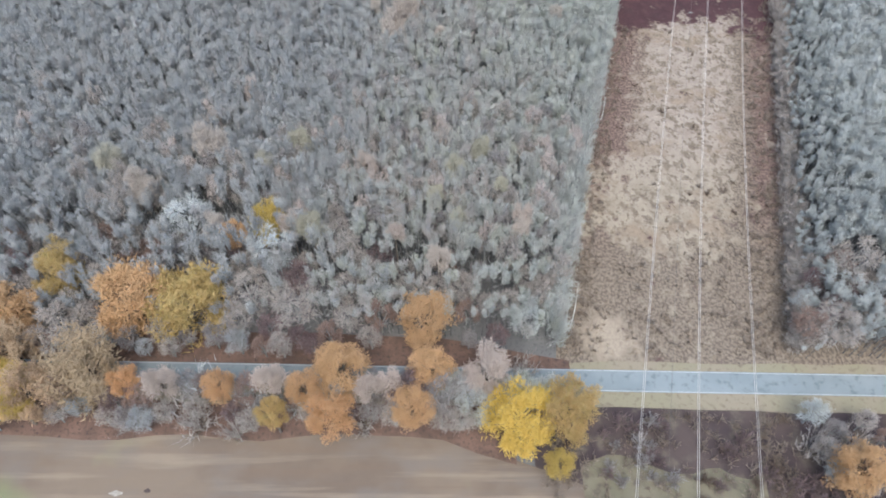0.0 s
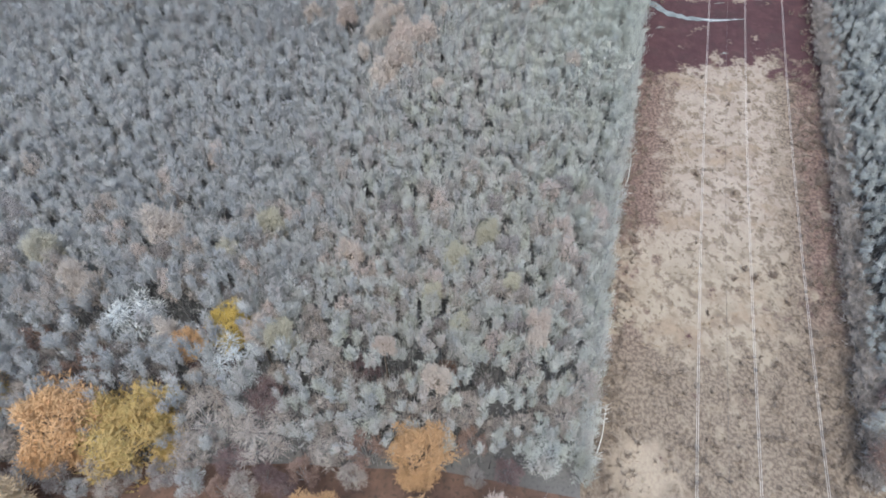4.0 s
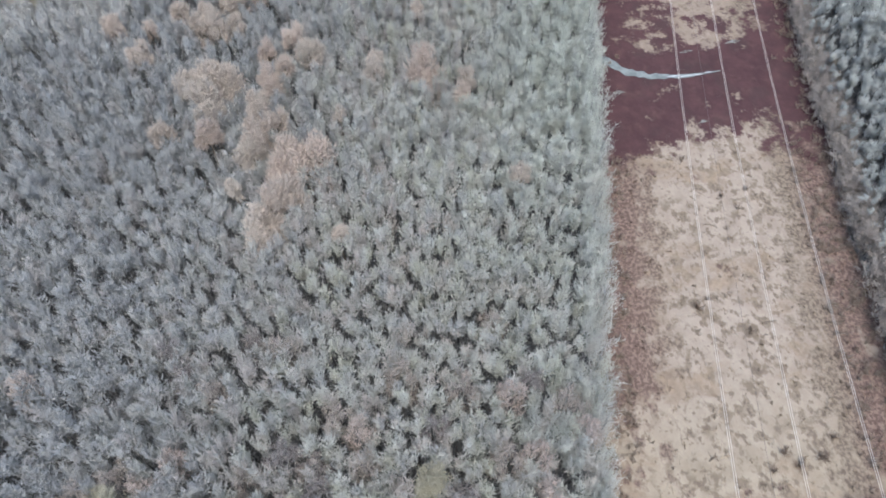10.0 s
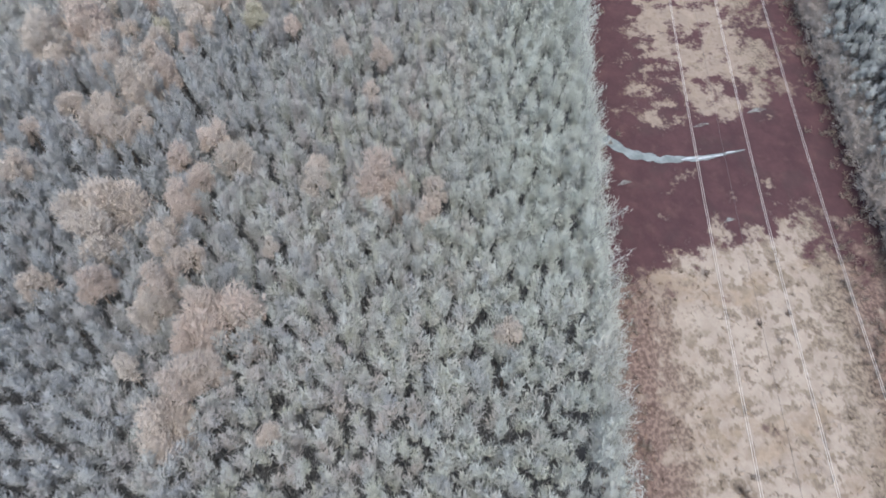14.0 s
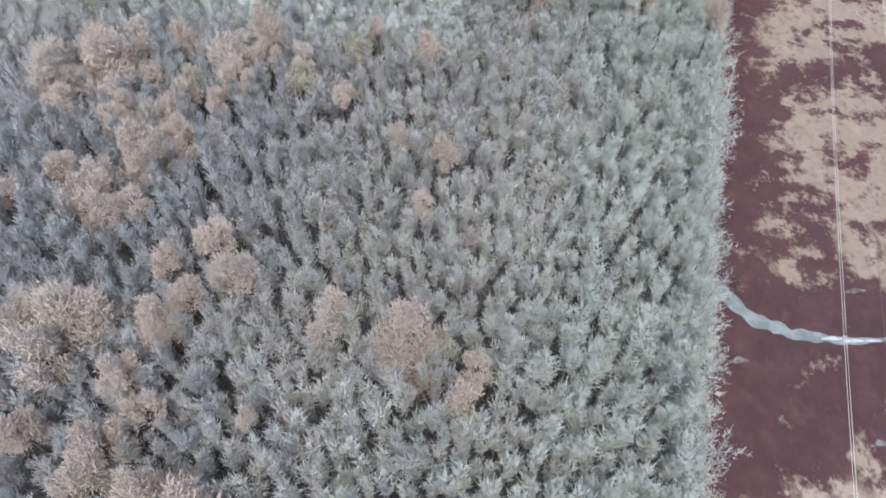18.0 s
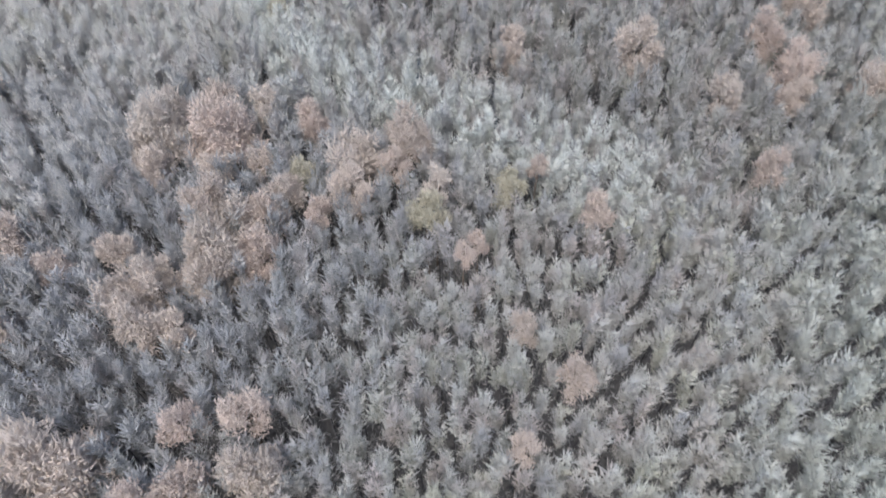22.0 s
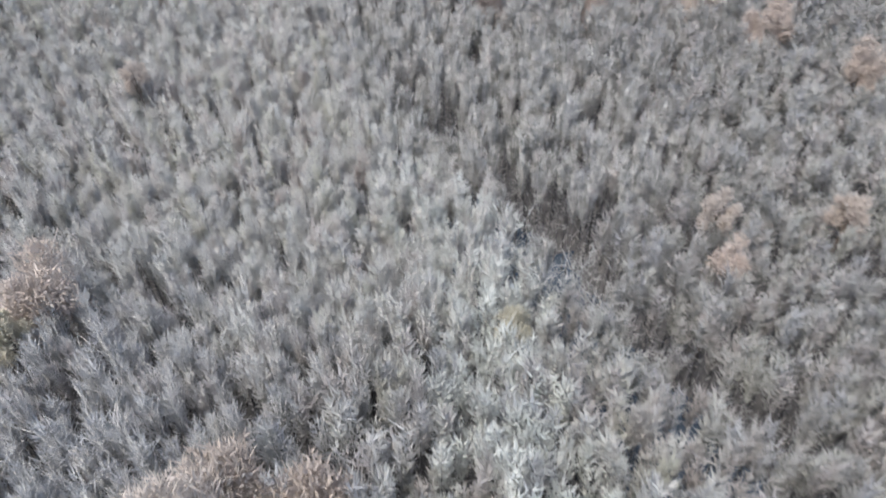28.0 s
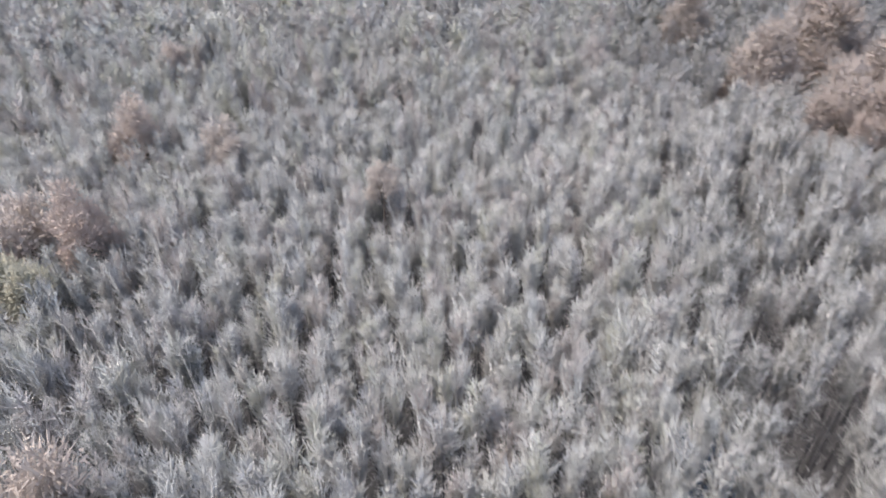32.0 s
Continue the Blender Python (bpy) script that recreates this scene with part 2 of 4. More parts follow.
    heath = n.mix(n.ramp(n.noise(0.11, 5), 0.52, 0.66, 0, 0.45), heath, (0.052, 0.036, 0.036))
    col = n.mix(n.ramp(wet, 0.37, 0.72), col, heath)
    n.bump(fine, 0.35, 0.3)
    return n.done(col)


M_FLOOR = ground_material("leaf_litter", (0.118, 0.113, 0.112), (0.162, 0.153, 0.148), (0.086, 0.083, 0.084))
M_CLEAR = clearing_material("dry_grass_and_heath")
def field_material(name):
    n = Nodes(name, 0.95, 0.1)
    big, streak, fine = n.noise(0.035, 4), n.noise(0.35, 5, (0.06, 1, 1)), n.noise(0.9, 5)
    col = n.mix(n.ramp(big, 0.38, 0.62), (0.142, 0.107, 0.083), (0.185, 0.141, 0.106))
    col = n.mix(n.ramp(streak, 0.5, 0.68, 0, 0.5), col, (0.29, 0.23, 0.175))
    col = n.mix(n.ramp(streak, 0.46, 0.3, 0, 0.5), col, (0.16, 0.115, 0.085))
    col = n.mix(n.ramp(n.noise(0.06, 3), 0.6, 0.72, 0, 0.25), col, (0.23, 0.225, 0.13))
    col = n.mix(n.ramp(n.noise(0.09, 4, (0.5, 1, 1)), 0.42, 0.64, 0, 0.7), col, (0.165, 0.138, 0.12))
    x, y, _ = n.xyz()
    corner = n.math('ADD', n.math('ADD', n.math('MULTIPLY', x, -1.0), n.math('MULTIPLY', y, -1.4)), n.math('MULTIPLY', n.math('SUBTRACT', big, 0.5), 30))
    col = n.mix(n.ramp(corner, 22, 34, 0, 0.6), col, (0.17, 0.19, 0.09))
    n.bump(fine, 0.3, 0.2)
    return n.done(col)


M_FIELD = field_material("bare_field_soil")
M_VERGE = ground_material("verge_grass", (0.25, 0.208, 0.155), (0.235, 0.207, 0.142), (0.17, 0.135, 0.10), 0.07, 0.8)
M_BANK = ground_material("russet_bank", (0.105, 0.068, 0.055), (0.16, 0.10, 0.078), (0.065, 0.05, 0.045), 0.2, 1.2)
M_ROAD = ground_material("worn_asphalt", (0.18, 0.203, 0.215), (0.225, 0.247, 0.256), (0.14, 0.158, 0.168), 0.06, 0.5, 0.1)
M_PAINT = ground_material("road_paint", (0.42, 0.43, 0.43), (0.34, 0.355, 0.36), (0.24, 0.26, 0.27), 0.3, 1.5, 0.05)
M_BARK = ground_material("grey_bark", (0.29, 0.29, 0.285), (0.37, 0.37, 0.36), (0.21, 0.205, 0.20), 0.8, 4.0, 0.4)
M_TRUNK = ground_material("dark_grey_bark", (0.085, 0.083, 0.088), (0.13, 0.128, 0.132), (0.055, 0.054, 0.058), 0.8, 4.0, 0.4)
M_DARKBARK = ground_material("brown_bark", (0.16, 0.13, 0.11), (0.22, 0.18, 0.15), (0.10, 0.08, 0.07), 0.8, 4.0, 0.6)
M_LIMB = ground_material("pale_limbs", (0.44, 0.435, 0.42), (0.54, 0.53, 0.51), (0.30, 0.29, 0.28), 0.8, 3.0, 0.4)
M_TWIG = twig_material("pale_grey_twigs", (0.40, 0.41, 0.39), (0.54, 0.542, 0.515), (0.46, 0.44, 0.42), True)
M_BRUSH = twig_material("brown_grey_brush", (0.32, 0.275, 0.25), (0.42, 0.375, 0.345), (0.36, 0.305, 0.27))
M_LOWBRUSH = twig_material("low_brown_brush", (0.20, 0.15, 0.12), (0.31, 0.25, 0.205), (0.23, 0.175, 0.135))
M_RUSSET = twig_material("russet_brush", (0.24, 0.165, 0.14), (0.31, 0.22, 0.185), (0.26, 0.17, 0.135))
M_ROSE = twig_material("pinkish_grey_twigs", (0.44, 0.365, 0.335), (0.52, 0.445, 0.41), (0.47, 0.395, 0.35))
M_GREYBRUSH = twig_material("dark_grey_brush", (0.25, 0.225, 0.22), (0.33, 0.30, 0.29), (0.28, 0.24, 0.22))
M_UNDER = twig_material("grey_undergrowth", (0.29, 0.283, 0.28), (0.37, 0.362, 0.355), (0.31, 0.303, 0.29))
M_DARKTWIG = twig_material("dark_brown_twigs", (0.14, 0.10, 0.075), (0.20, 0.15, 0.12), (0.16, 0.11, 0.08))
M_PURPLE = twig_material("purple_brown_twigs", (0.15, 0.105, 0.11), (0.21, 0.15, 0.15), (0.17, 0.12, 0.11))
M_WHITE = twig_material("white_grey_twigs", (0.45, 0.465, 0.475), (0.55, 0.56, 0.555), (0.48, 0.475, 0.455))
M_TAN = leaf_material("dry_tan_leaves", (0.63, 0.518, 0.46), (0.64, 0.55, 0.488), (0.62, 0.55, 0.495), 3.0)
M_ORANGE = leaf_material("orange_leaves", (0.66, 0.37, 0.185), (0.68, 0.43, 0.23), (0.58, 0.37, 0.20), 2.5)
M_AMBER = leaf_material("amber_leaves", (0.60, 0.37, 0.14), (0.60, 0.41, 0.17), (0.44, 0.38, 0.15), 2.5)
M_YELLOW = leaf_material("yellow_leaves", (0.74, 0.50, 0.11), (0.78, 0.56, 0.15), (0.58, 0.42, 0.12), 2.5)
M_OLIVE = leaf_material("olive_yellow_leaves", (0.55, 0.52, 0.41), (0.56, 0.525, 0.41), (0.53, 0.50, 0.425), 3.0)
M_OCHRE = leaf_material("dull_ochre_leaves", (0.60, 0.405, 0.26), (0.62, 0.45, 0.29), (0.54, 0.41, 0.27), 2.5)
# tan leaves of far trees, with the haze put into the colour
M_HAZED = leaf_material("hazed_tan_leaves", (0.48, 0.40, 0.36), (0.50, 0.43, 0.385), (0.46, 0.405, 0.365), 3.0)
M_WIRE = Nodes("aluminium_wire", 0.6, 0.3).done((0.52, 0.47, 0.43))


# ---- mesh building ----
def mesh(name, V, F, mat, smooth=False):
    """A mesh of triangles from arrays."""
    V, F = np.asarray(V, np.float32), np.asarray(F, np.int32)
    me = bpy.data.meshes.new(name)
    me.vertices.add(len(V))
    me.vertices.foreach_set("co", V.ravel())
    me.loops.add(F.size)
    me.loops.foreach_set("vertex_index", F.ravel())
    me.polygons.add(len(F))
    me.polygons.foreach_set("loop_start", np.arange(len(F), dtype=np.int32) * F.shape[1])
    me.polygons.foreach_set("loop_total", np.full(len(F), F.shape[1], np.int32))
    if smooth:
        me.polygons.foreach_set("use_smooth", np.ones(len(F), bool))
    me.materials.append(mat)
    me.update()
    me.validate()
    return me


class Shape:
    """Collects triangles."""

    def __init__(self):
        self.V, self.F, self.n = [], [], 0

    def add(self, V, F):
        V = np.asarray(V, float).reshape(-1, 3)
        self.V.append(V)
        self.F.append(np.asarray(F, int).reshape(-1, 3) + self.n)
        self.n += len(V)

    def out(self):
        return np.concatenate(self.V), np.concatenate(self.F)

    def tube(self, pts, radii, sides=5):
        """A tapered limb along pts."""
        rings = []
        for i, p in enumerate(pts):
            a = np.asarray(pts[min(i + 1, len(pts) - 1)], float) - np.asarray(pts[max(i - 1, 0)], float)
            a /= np.linalg.norm(a) + 1e-9
            s = np.cross(a, (0.31, 0.87, 0.2) if abs(a[2]) > 0.8 else (0, 0, 1))
            s /= np.linalg.norm(s)
            q = np.cross(a, s)
            ang = np.arange(sides) * 2 * np.pi / sides
            rings.append(np.asarray(p) + radii[i] * (np.cos(ang)[:, None] * s + np.sin(ang)[:, None] * q))
        F = []
        for i in range(len(pts) - 1):
            for k in range(sides):
                a, b = i * sides + k, i * sides + (k + 1) % sides
                F += [(a, b, b + sides), (a, b + sides, a + sides)]
        self.add(np.concatenate(rings), F)

    def spikes(self, P, Q, w, rng):
        """Three-sided tapering twigs from P to Q."""
        a = Q - P
        s = np.cross(a, rng.normal(size=a.shape))
        s /= np.linalg.norm(s, axis=1)[:, None] + 1e-9
        q = np.cross(a / (np.linalg.norm(a, axis=1)[:, None] + 1e-9), s)
        w = np.asarray(w, float).reshape(-1, 1)
        V = np.stack([P + s * w, P - 0.5 * s * w + 0.87 * q * w, P - 0.5 * s * w - 0.87 * q * w, Q], 1)
        i = np.arange(len(P))[:, None] * 4
        F = np.concatenate([i + (0, 1, 3), i + (1, 2, 3), i + (2, 0, 3)])
        self.add(V, F)

    def flakes(self, P, Q, w, rng):
        """Finest twigs: slivers from P to Q."""
        a = Q - P
        s = np.cross(a, rng.normal(size=a.shape))
        s /= np.linalg.norm(s, axis=1)[:, None] + 1e-9
        w = np.asarray(w, float).reshape(-1, 1)
        V = np.stack([P + s * w, P - s * w, Q], 1)
        self.add(V, np.arange(len(P) * 3).reshape(-1, 3))


def bare_tree(seed, h=20.0, spread=1.45, base=0.5, limbs=9, twigs=36, width=0.05, upright=0.0, reach=1.0):
    """A leafless forest tree: trunk and rising limbs, and the feathery twigs of its crown. Returns two shapes."""
    rng = np.random.default_rng(seed)
    wood, fuzz = Shape(), Shape()
    lean = rng.normal(size=2) * 0.02 * h
    top = np.array([lean[0], lean[1], h * 0.95])
    mid = np.array([lean[0] * 0.3, lean[1] * 0.3, h * 0.5])
    r = h * 0.0075
    wood.tube([(0, 0, -0.2), mid, top], (r * 1.25, r * 0.8, r * 0.2), 3)
    t = np.linspace(base, 0.86, limbs) + rng.uniform(-0.02, 0.02, limbs)
    ang = np.arange(limbs) * 2.4 + rng.uniform(0, 6)
    P = np.stack([np.interp(t, (0, 0.5, 0.95), (0, mid[0], top[0])), np.interp(t, (0, 0.5, 0.95), (0, mid[1], top[1])), t * h], 1)
    k = (t - base) / (1 - base)
    out = spread * np.sqrt(np.clip(1 - ((k - 0.3) / 0.85) ** 2, 0.1, 1)) * rng.uniform(0.75, 1.2, limbs)
    up = (1 - base) * h * rng.uniform(0.24, 0.36, limbs)
    Q = P + np.stack([np.cos(ang) * out, np.sin(ang) * out, up], 1)
    Q[:, 2] = np.minimum(Q[:, 2], h * rng.uniform(0.93, 1.02, limbs))
    bend = P * 0.5 + Q * 0.5 + (Q - P) * (0.14, 0.14, -0.06)
    wood.spikes(P, Q, np.full(limbs, 0.10), rng)
    j = rng.integers(0, limbs, limbs * twigs)
    s = rng.uniform(0.2, 1.0, len(j))[:, None]
    A = P[j] * (1 - s) ** 2 + 2 * bend[j] * s * (1 - s) + Q[j] * s ** 2 + rng.normal(size=(len(j), 3)) * (0.2, 0.2, 0.22) * spread
    d = (Q[j] - P[j])
    d /= np.linalg.norm(d, axis=1)[:, None]
    d = d * 0.65 + rng.normal(size=d.shape) * np.array((0.4, 0.4, 0.25)) * (1 - 0.45 * upright) + (0, 0, 0.25 + 0.3 * upright)
    d /= np.linalg.norm(d, axis=1)[:, None]
    B = A + d * rng.uniform(0.45, 1.25, (len(j), 1)) * (0.6 + 0.3 * spread) * reach
    B[:, 2] = np.minimum(B[:, 2], h * 1.06)
    fuzz.flakes(A, B, np.full(len(j), width), rng)
    return wood, fuzz


def plume_tree(seed, h=20.0, radius=0.95, depth=7.0, flakes=110, width=0.11, length=0.9, lobes=5, limbs=4, limb=0.05):
    """A slim leafless tree of a dense stand: trunk, pale steep limbs and a closed, flame-shaped crown of fine twigs. Returns three shapes."""
    rng = np.random.default_rng(seed)
    trunk, bough, fuzz = Shape(), Shape(), Shape()
    lean = rng.normal(size=2) * 0.014 * h
    foot = h - depth
    trunk.spikes(np.array([(0, 0, -0.2)]), np.array([(lean[0], lean[1], h * 0.97)]), (h * 0.0065,), rng)
    a = np.arange(lobes) * 2 * np.pi / lobes + rng.uniform(-0.5, 0.5, lobes)
    f = rng.uniform(0.3, 0.75, lobes) * radius
    f[0] *= 0.3
    top = np.stack([lean[0] + np.cos(a) * f, lean[1] + np.sin(a) * f, h - depth * (rng.uniform(0.05, 0.34, lobes) + 0.1 * f / radius)], 1)
    top[0, 2] = h - 0.05 * depth
    base = np.stack([lean[0] * 0.6 + np.cos(a) * f * 0.2, lean[1] * 0.6 + np.sin(a) * f * 0.2, foot + depth * rng.uniform(0.0, 0.15, lobes)], 1)
    j = rng.integers(0, lobes, flakes)
    k = rng.uniform(0.0, 1.0, flakes) ** 0.6
    centre = base[j] + (top[j] - base[j]) * k[:, None]
    girth = radius * np.interp(k, (0, 0.3, 0.7, 0.9, 1.0), (0.16, 0.34, 0.55, 0.5, 0.3))
    d = rng.normal(size=(flakes, 3)) * (1, 1, 0.35)
    d /= np.linalg.norm(d, axis=1)[:, None]
    A = centre + d * (girth * np.sqrt(rng.uniform(0.1, 1.0, flakes)))[:, None]
    way = d * (0.42, 0.42, 0.2) + (0, 0, 0.85) + rng.normal(size=d.shape) * (0.2, 0.2, 0.1)
    B = A + way * length * rng.uniform(0.6, 1.15, (flakes, 1))
    fuzz.flakes(A - way * length * 0.25, B, np.full(flakes, width), rng)
    j = rng.integers(0, lobes, limbs)
    P = base[j] + (top[j] - base[j]) * 0.3 + rng.normal(size=(limbs, 3)) * 0.1
    e = rng.normal(size=(limbs, 3)) * (1, 1, 0.1)
    Q = top[j] + e / np.linalg.norm(e, axis=1)[:, None] * radius * rng.uniform(0.3, 0.85, (limbs, 1)) + (0, 0, 0.7)
    bough.spikes(P, Q, np.full(limbs, limb), rng)
    m = P * 0.35 + Q * 0.65
    bough.spikes(m, m + (Q - P) * 0.3 + rng.normal(size=Q.shape) * (0.45, 0.45, 0.2), np.full(limbs, limb * 0.7), rng)
    return trunk, bough, fuzz


def leafy_tree(seed, lobes=14, count=2600, size=0.07, tall=1.0, base=-3.0, deep=1.35, puff=(0.38, 0.8, 0.24, 0.48)):
    """A tree in leaf with a domed, lobed crown of about unit radius, centred at its origin, and a trunk down to base."""
    rng = np.random.default_rng(seed)
    wood, crown = Shape(), Shape()
    wood.tube([(0, 0, base), (0.03, 0, base * 0.5), (0.0, 0.05, -0.2), (0.02, 0, 0.5 * tall)], (0.09, 0.075, 0.055, 0.015), 7)
    k = np.arange(lobes) + 0.5
    z = 1 - deep * k / lobes + rng.uniform(-0.12, 0.12, lobes)
    a = k * 2.39996 + rng.uniform(-0.5, 0.5, lobes)
    ring = np.sqrt(np.clip(1 - z * z, 0.02, 1))
    C = np.stack([ring * np.cos(a), ring * np.sin(a) * rng.uniform(0.8, 1.0), z * tall], 1) * rng.uniform(puff[0], puff[1], (lobes, 1))
    R = rng.uniform(puff[2], puff[3], lobes)
    for c in C:
        wood.tube([(0.0, 0.02, -0.45), c * (0.5, 0.5, 0.5) - (0, 0, 0.12), c], (0.045, 0.025, 0.008), 4)
    # each lobe is a cluster of small sprays
    n = lobes * 9
    l = np.arange(n) % lobes
    e = rng.normal(size=(n, 3))
    e /= np.linalg.norm(e, axis=1)[:, None]
    soft = lobes < 12
    S = C[l] + e * R[l][:, None] * (rng.uniform(0.25, 0.55, (n, 1)) if soft else rng.uniform(0.4, 0.75, (n, 1)))
    s = R[l] * (rng.uniform(0.5, 0.8, n) if soft else rng.uniform(0.4, 0.65, n))
    # fine sprays of leaves that fan out and up from each lobe
    j = rng.integers(0, n, count)
    d = rng.normal(size=(count, 3)) + (0, 0, 0.25)
    d /= np.linalg.norm(d, axis=1)[:, None]
    A = S[j] + d * s[j][:, None] * rng.uniform(0.5, 1.0, (count, 1))
    way = d * 0.4 + (0, 0, 0.3) + rng.normal(size=d.shape) * 0.5
    crown.flakes(A, A + way * rng.uniform(0.07, 0.16, (count, 1)) * (1.0 if soft else 0.75), np.full(count, size), rng)
    return wood, crown


def shrub(seed, count=160, fine=0.02):
    """A bare shrub of about unit radius: many stems that fan out from the ground."""
    rng = np.random.default_rng(seed)
    wood, fuzz = Shape(), Shape()
    stems = 26 if count > 100 else 9
    d = rng.normal(size=(stems, 3)) * (1, 1, 0.5)
    d[:, 2] = np.abs(d[:, 2]) + 0.75
    d /= np.linalg.norm(d, axis=1)[:, None]
    Q = d * rng.uniform(0.7, 1.15, (stems, 1)) * (1, 1, 1.25)
    P = rng.normal(size=(stems, 3)) * (0.1, 0.1, 0)
    wood.spikes(P, Q, np.full(stems, fine * 1.3), rng)
    j = rng.integers(0, stems, count)
    A = P[j] + (Q[j] - P[j]) * rng.uniform(0.25, 1, (count, 1))
    e = d[j] * 0.5 + rng.normal(size=(count, 3)) * 0.5 + (0, 0, 0.3)
    fuzz.flakes(A, A + e * rng.uniform(0.15, 0.4, (count, 1)), np.full(count, fine), rng)
    return wood, fuzz


def puffy_tree(seed, h=10.0, spread=3.4, lobes=14, count=1600, width=0.05):
    """A bushy leafless tree: trunk, limbs and rounded puffs of fine twigs."""
    rng = np.random.default_rng(seed)
    wood, fuzz = Shape(), Shape()
    wood.tube([(0, 0, -0.2), (0.1, 0, h * 0.25), (0, 0.1, h * 0.55)], (0.2, 0.15, 0.06), 6)
    k = np.arange(lobes) + 0.5
    z = 1 - 1.5 * k / lobes
    a = k * 2.4 + rng.uniform(-0.4, 0.4, lobes)
    ring = np.sqrt(np.clip(1 - z * z, 0.02, 1))
    C = np.stack([ring * np.cos(a) * spread, ring * np.sin(a) * spread, z * h * 0.42], 1) * rng.uniform(0.5, 0.72, (lobes, 1)) + (0, 0, h * 0.58)
    R = rng.uniform(0.28, 0.44, lobes) * spread
    for c in C:
        wood.tube([(0, 0, h * 0.22), c * (0.45, 0.45, 0.6), c], (0.08, 0.05, 0.015), 4)
    j = rng.integers(0, lobes, count)
    d = rng.normal(size=(count, 3)) + (0, 0, 0.35)
    d /= np.linalg.norm(d, axis=1)[:, None]
    A = C[j] + d * R[j][:, None] * rng.uniform(0.15, 0.75, (count, 1))
    B = C[j] + (d + rng.normal(size=d.shape) * 0.16) * R[j][:, None] * rng.uniform(0.9, 1.15, (count, 1))
    fuzz.flakes(A, B, np.full(count, width), rng)
    return wood, fuzz


def part(name, data, parent, label=""):
    ob = new(name, data)
    ob.parent = parent
    return tagged(ob, label)


def scatter(name, shapes, places, mat, label, category):
    """One object of kind stuff: shapes[i] set at places (x, y, z, turn, scale, stretch)."""
    Vs, Fs, n = [], [], 0
    for k, (V, F) in enumerate(shapes):
        q = places[k::len(shapes)]
        if not len(q):
            continue
        c, s = np.cos(q[:, 3])[:, None], np.sin(q[:, 3])[:, None]
        X = (V[:, 0] * c - V[:, 1] * s) * q[:, 4:5] + q[:, 0:1]
        Y = (V[:, 0] * s + V[:, 1] * c) * q[:, 4:5] + q[:, 1:2]
        Z = V[:, 2] * q[:, 5:6] + q[:, 2:3]
        Vs.append(np.stack([X, Y, Z], 2).reshape(-1, 3))
        Fs.append((F[None] + (np.arange(len(q)) * len(V))[:, None, None]).reshape(-1, 3) + n)
        n += len(q) * len(V)
    return tagged(new(name, mesh(name, np.concatenate(Vs), np.concatenate(Fs), mat)), label, category, kind="stuff")


# ---- the plan ----
ROAD_Y = lambda x: 71.8 - 0.02 * (x - 30)
LEFT = lambda y: 10.3 + 0.225 * y + 2.0 * np.clip((y - 140) / 70, 0, 1)          # tree line west of the cut strip
RIGHT = lambda y: 64.3 + 0.243 * y        # tree line east of it
STREAM = [(-150, 346), (-122, 339), (-108, 332), (-95, 325.5), (-75, 324), (-58, 322.5), (-45, 318), (-21, 315.5), (15, 305), (44, 298), (70, 291), (90, 288)]
GAP_HALF = lambda x: np.interp(x, (-130, -110, -95, -80, -66, -46, -34, -18, 0), (0.0, 0.6, 1.3, 1.6, 2.3, 3.0, 1.9, 0.8, 0.2)) + 0.9 * np.sin(x * 0.21) + 0.8 * np.sin(x * 0.53)


def stream_gap(x, y):
    """Distance from the stream's line."""
    best = 1e9
    for (ax, ay), (bx, by) in zip(STREAM, STREAM[1:]):
        t = np.clip(((x - ax) * (bx - ax) + (y - ay) * (by - ay)) / ((bx - ax) ** 2 + (by - ay) ** 2), 0, 1)
        best = np.minimum(best, np.hypot(x - ax - t * (bx - ax), y - ay - t * (by - ay)))
    return best


def sheet(name, outline_a, outline_b, z, mat, label, category):
    """A strip of ground between two lines of equal length."""
    V = [(x, y, z) for x, y in outline_a] + [(x, y, z) for x, y in outline_b]
    m = len(outline_a)
    F = [(i, i + 1, m + i + 1, m + i) for i in range(m - 1)]
    me = bpy.data.meshes.new(name)
    me.from_pydata(V, [], F)
    me.materials.append(mat)
    return tagged(new(name, me), label, category, kind="structure")


def wobble(v, s, amp, seed):
    return amp * noise.noise((v * s, seed, 0.3))


# ---- ground, clearing, field, road ----
S = 2400
sheet("ground", [(-S, -S), (S, -S)], [(-S, S), (S, S)], -0.03, M_FLOOR, "brown leaf litter and bare earth of the forest floor", "ground")
ys = [73 + 4 * i for i in range(98)]
sheet("clearing_ground", [(RIGHT(y) + 1 + wobble(y, 0.1, 3, 1), y) for y in ys], [(LEFT(y) - 2 + wobble(y, 0.1, 2, 2), y) for y in ys], 0.0, M_CLEAR,
      "cut power line strip of pale dry grass, brown brush and dark red heath", "clearing")
xs = [-1200 + 10 * i for i in range(241)]
sheet("verge_south", [(x, ROAD_Y(x) - 7.0 + wobble(x, 0.05, 1.2, 3)) for x in xs], [(x, ROAD_Y(x) + 0.3) for x in xs], 0.026, M_VERGE, "straw-coloured grass verge beside the road", "verge")
sheet("verge_north", [(x, ROAD_Y(x) - 0.3) for x in xs[121:]], [(x, ROAD_Y(x) + 2.5 + 2.6 * min(1, (x - 10) / 25) + wobble(x, 0.07, 1.0, 4)) for x in xs[121:]], 0.038, M_VERGE, "straw and green grass verge beside the road", "verge")
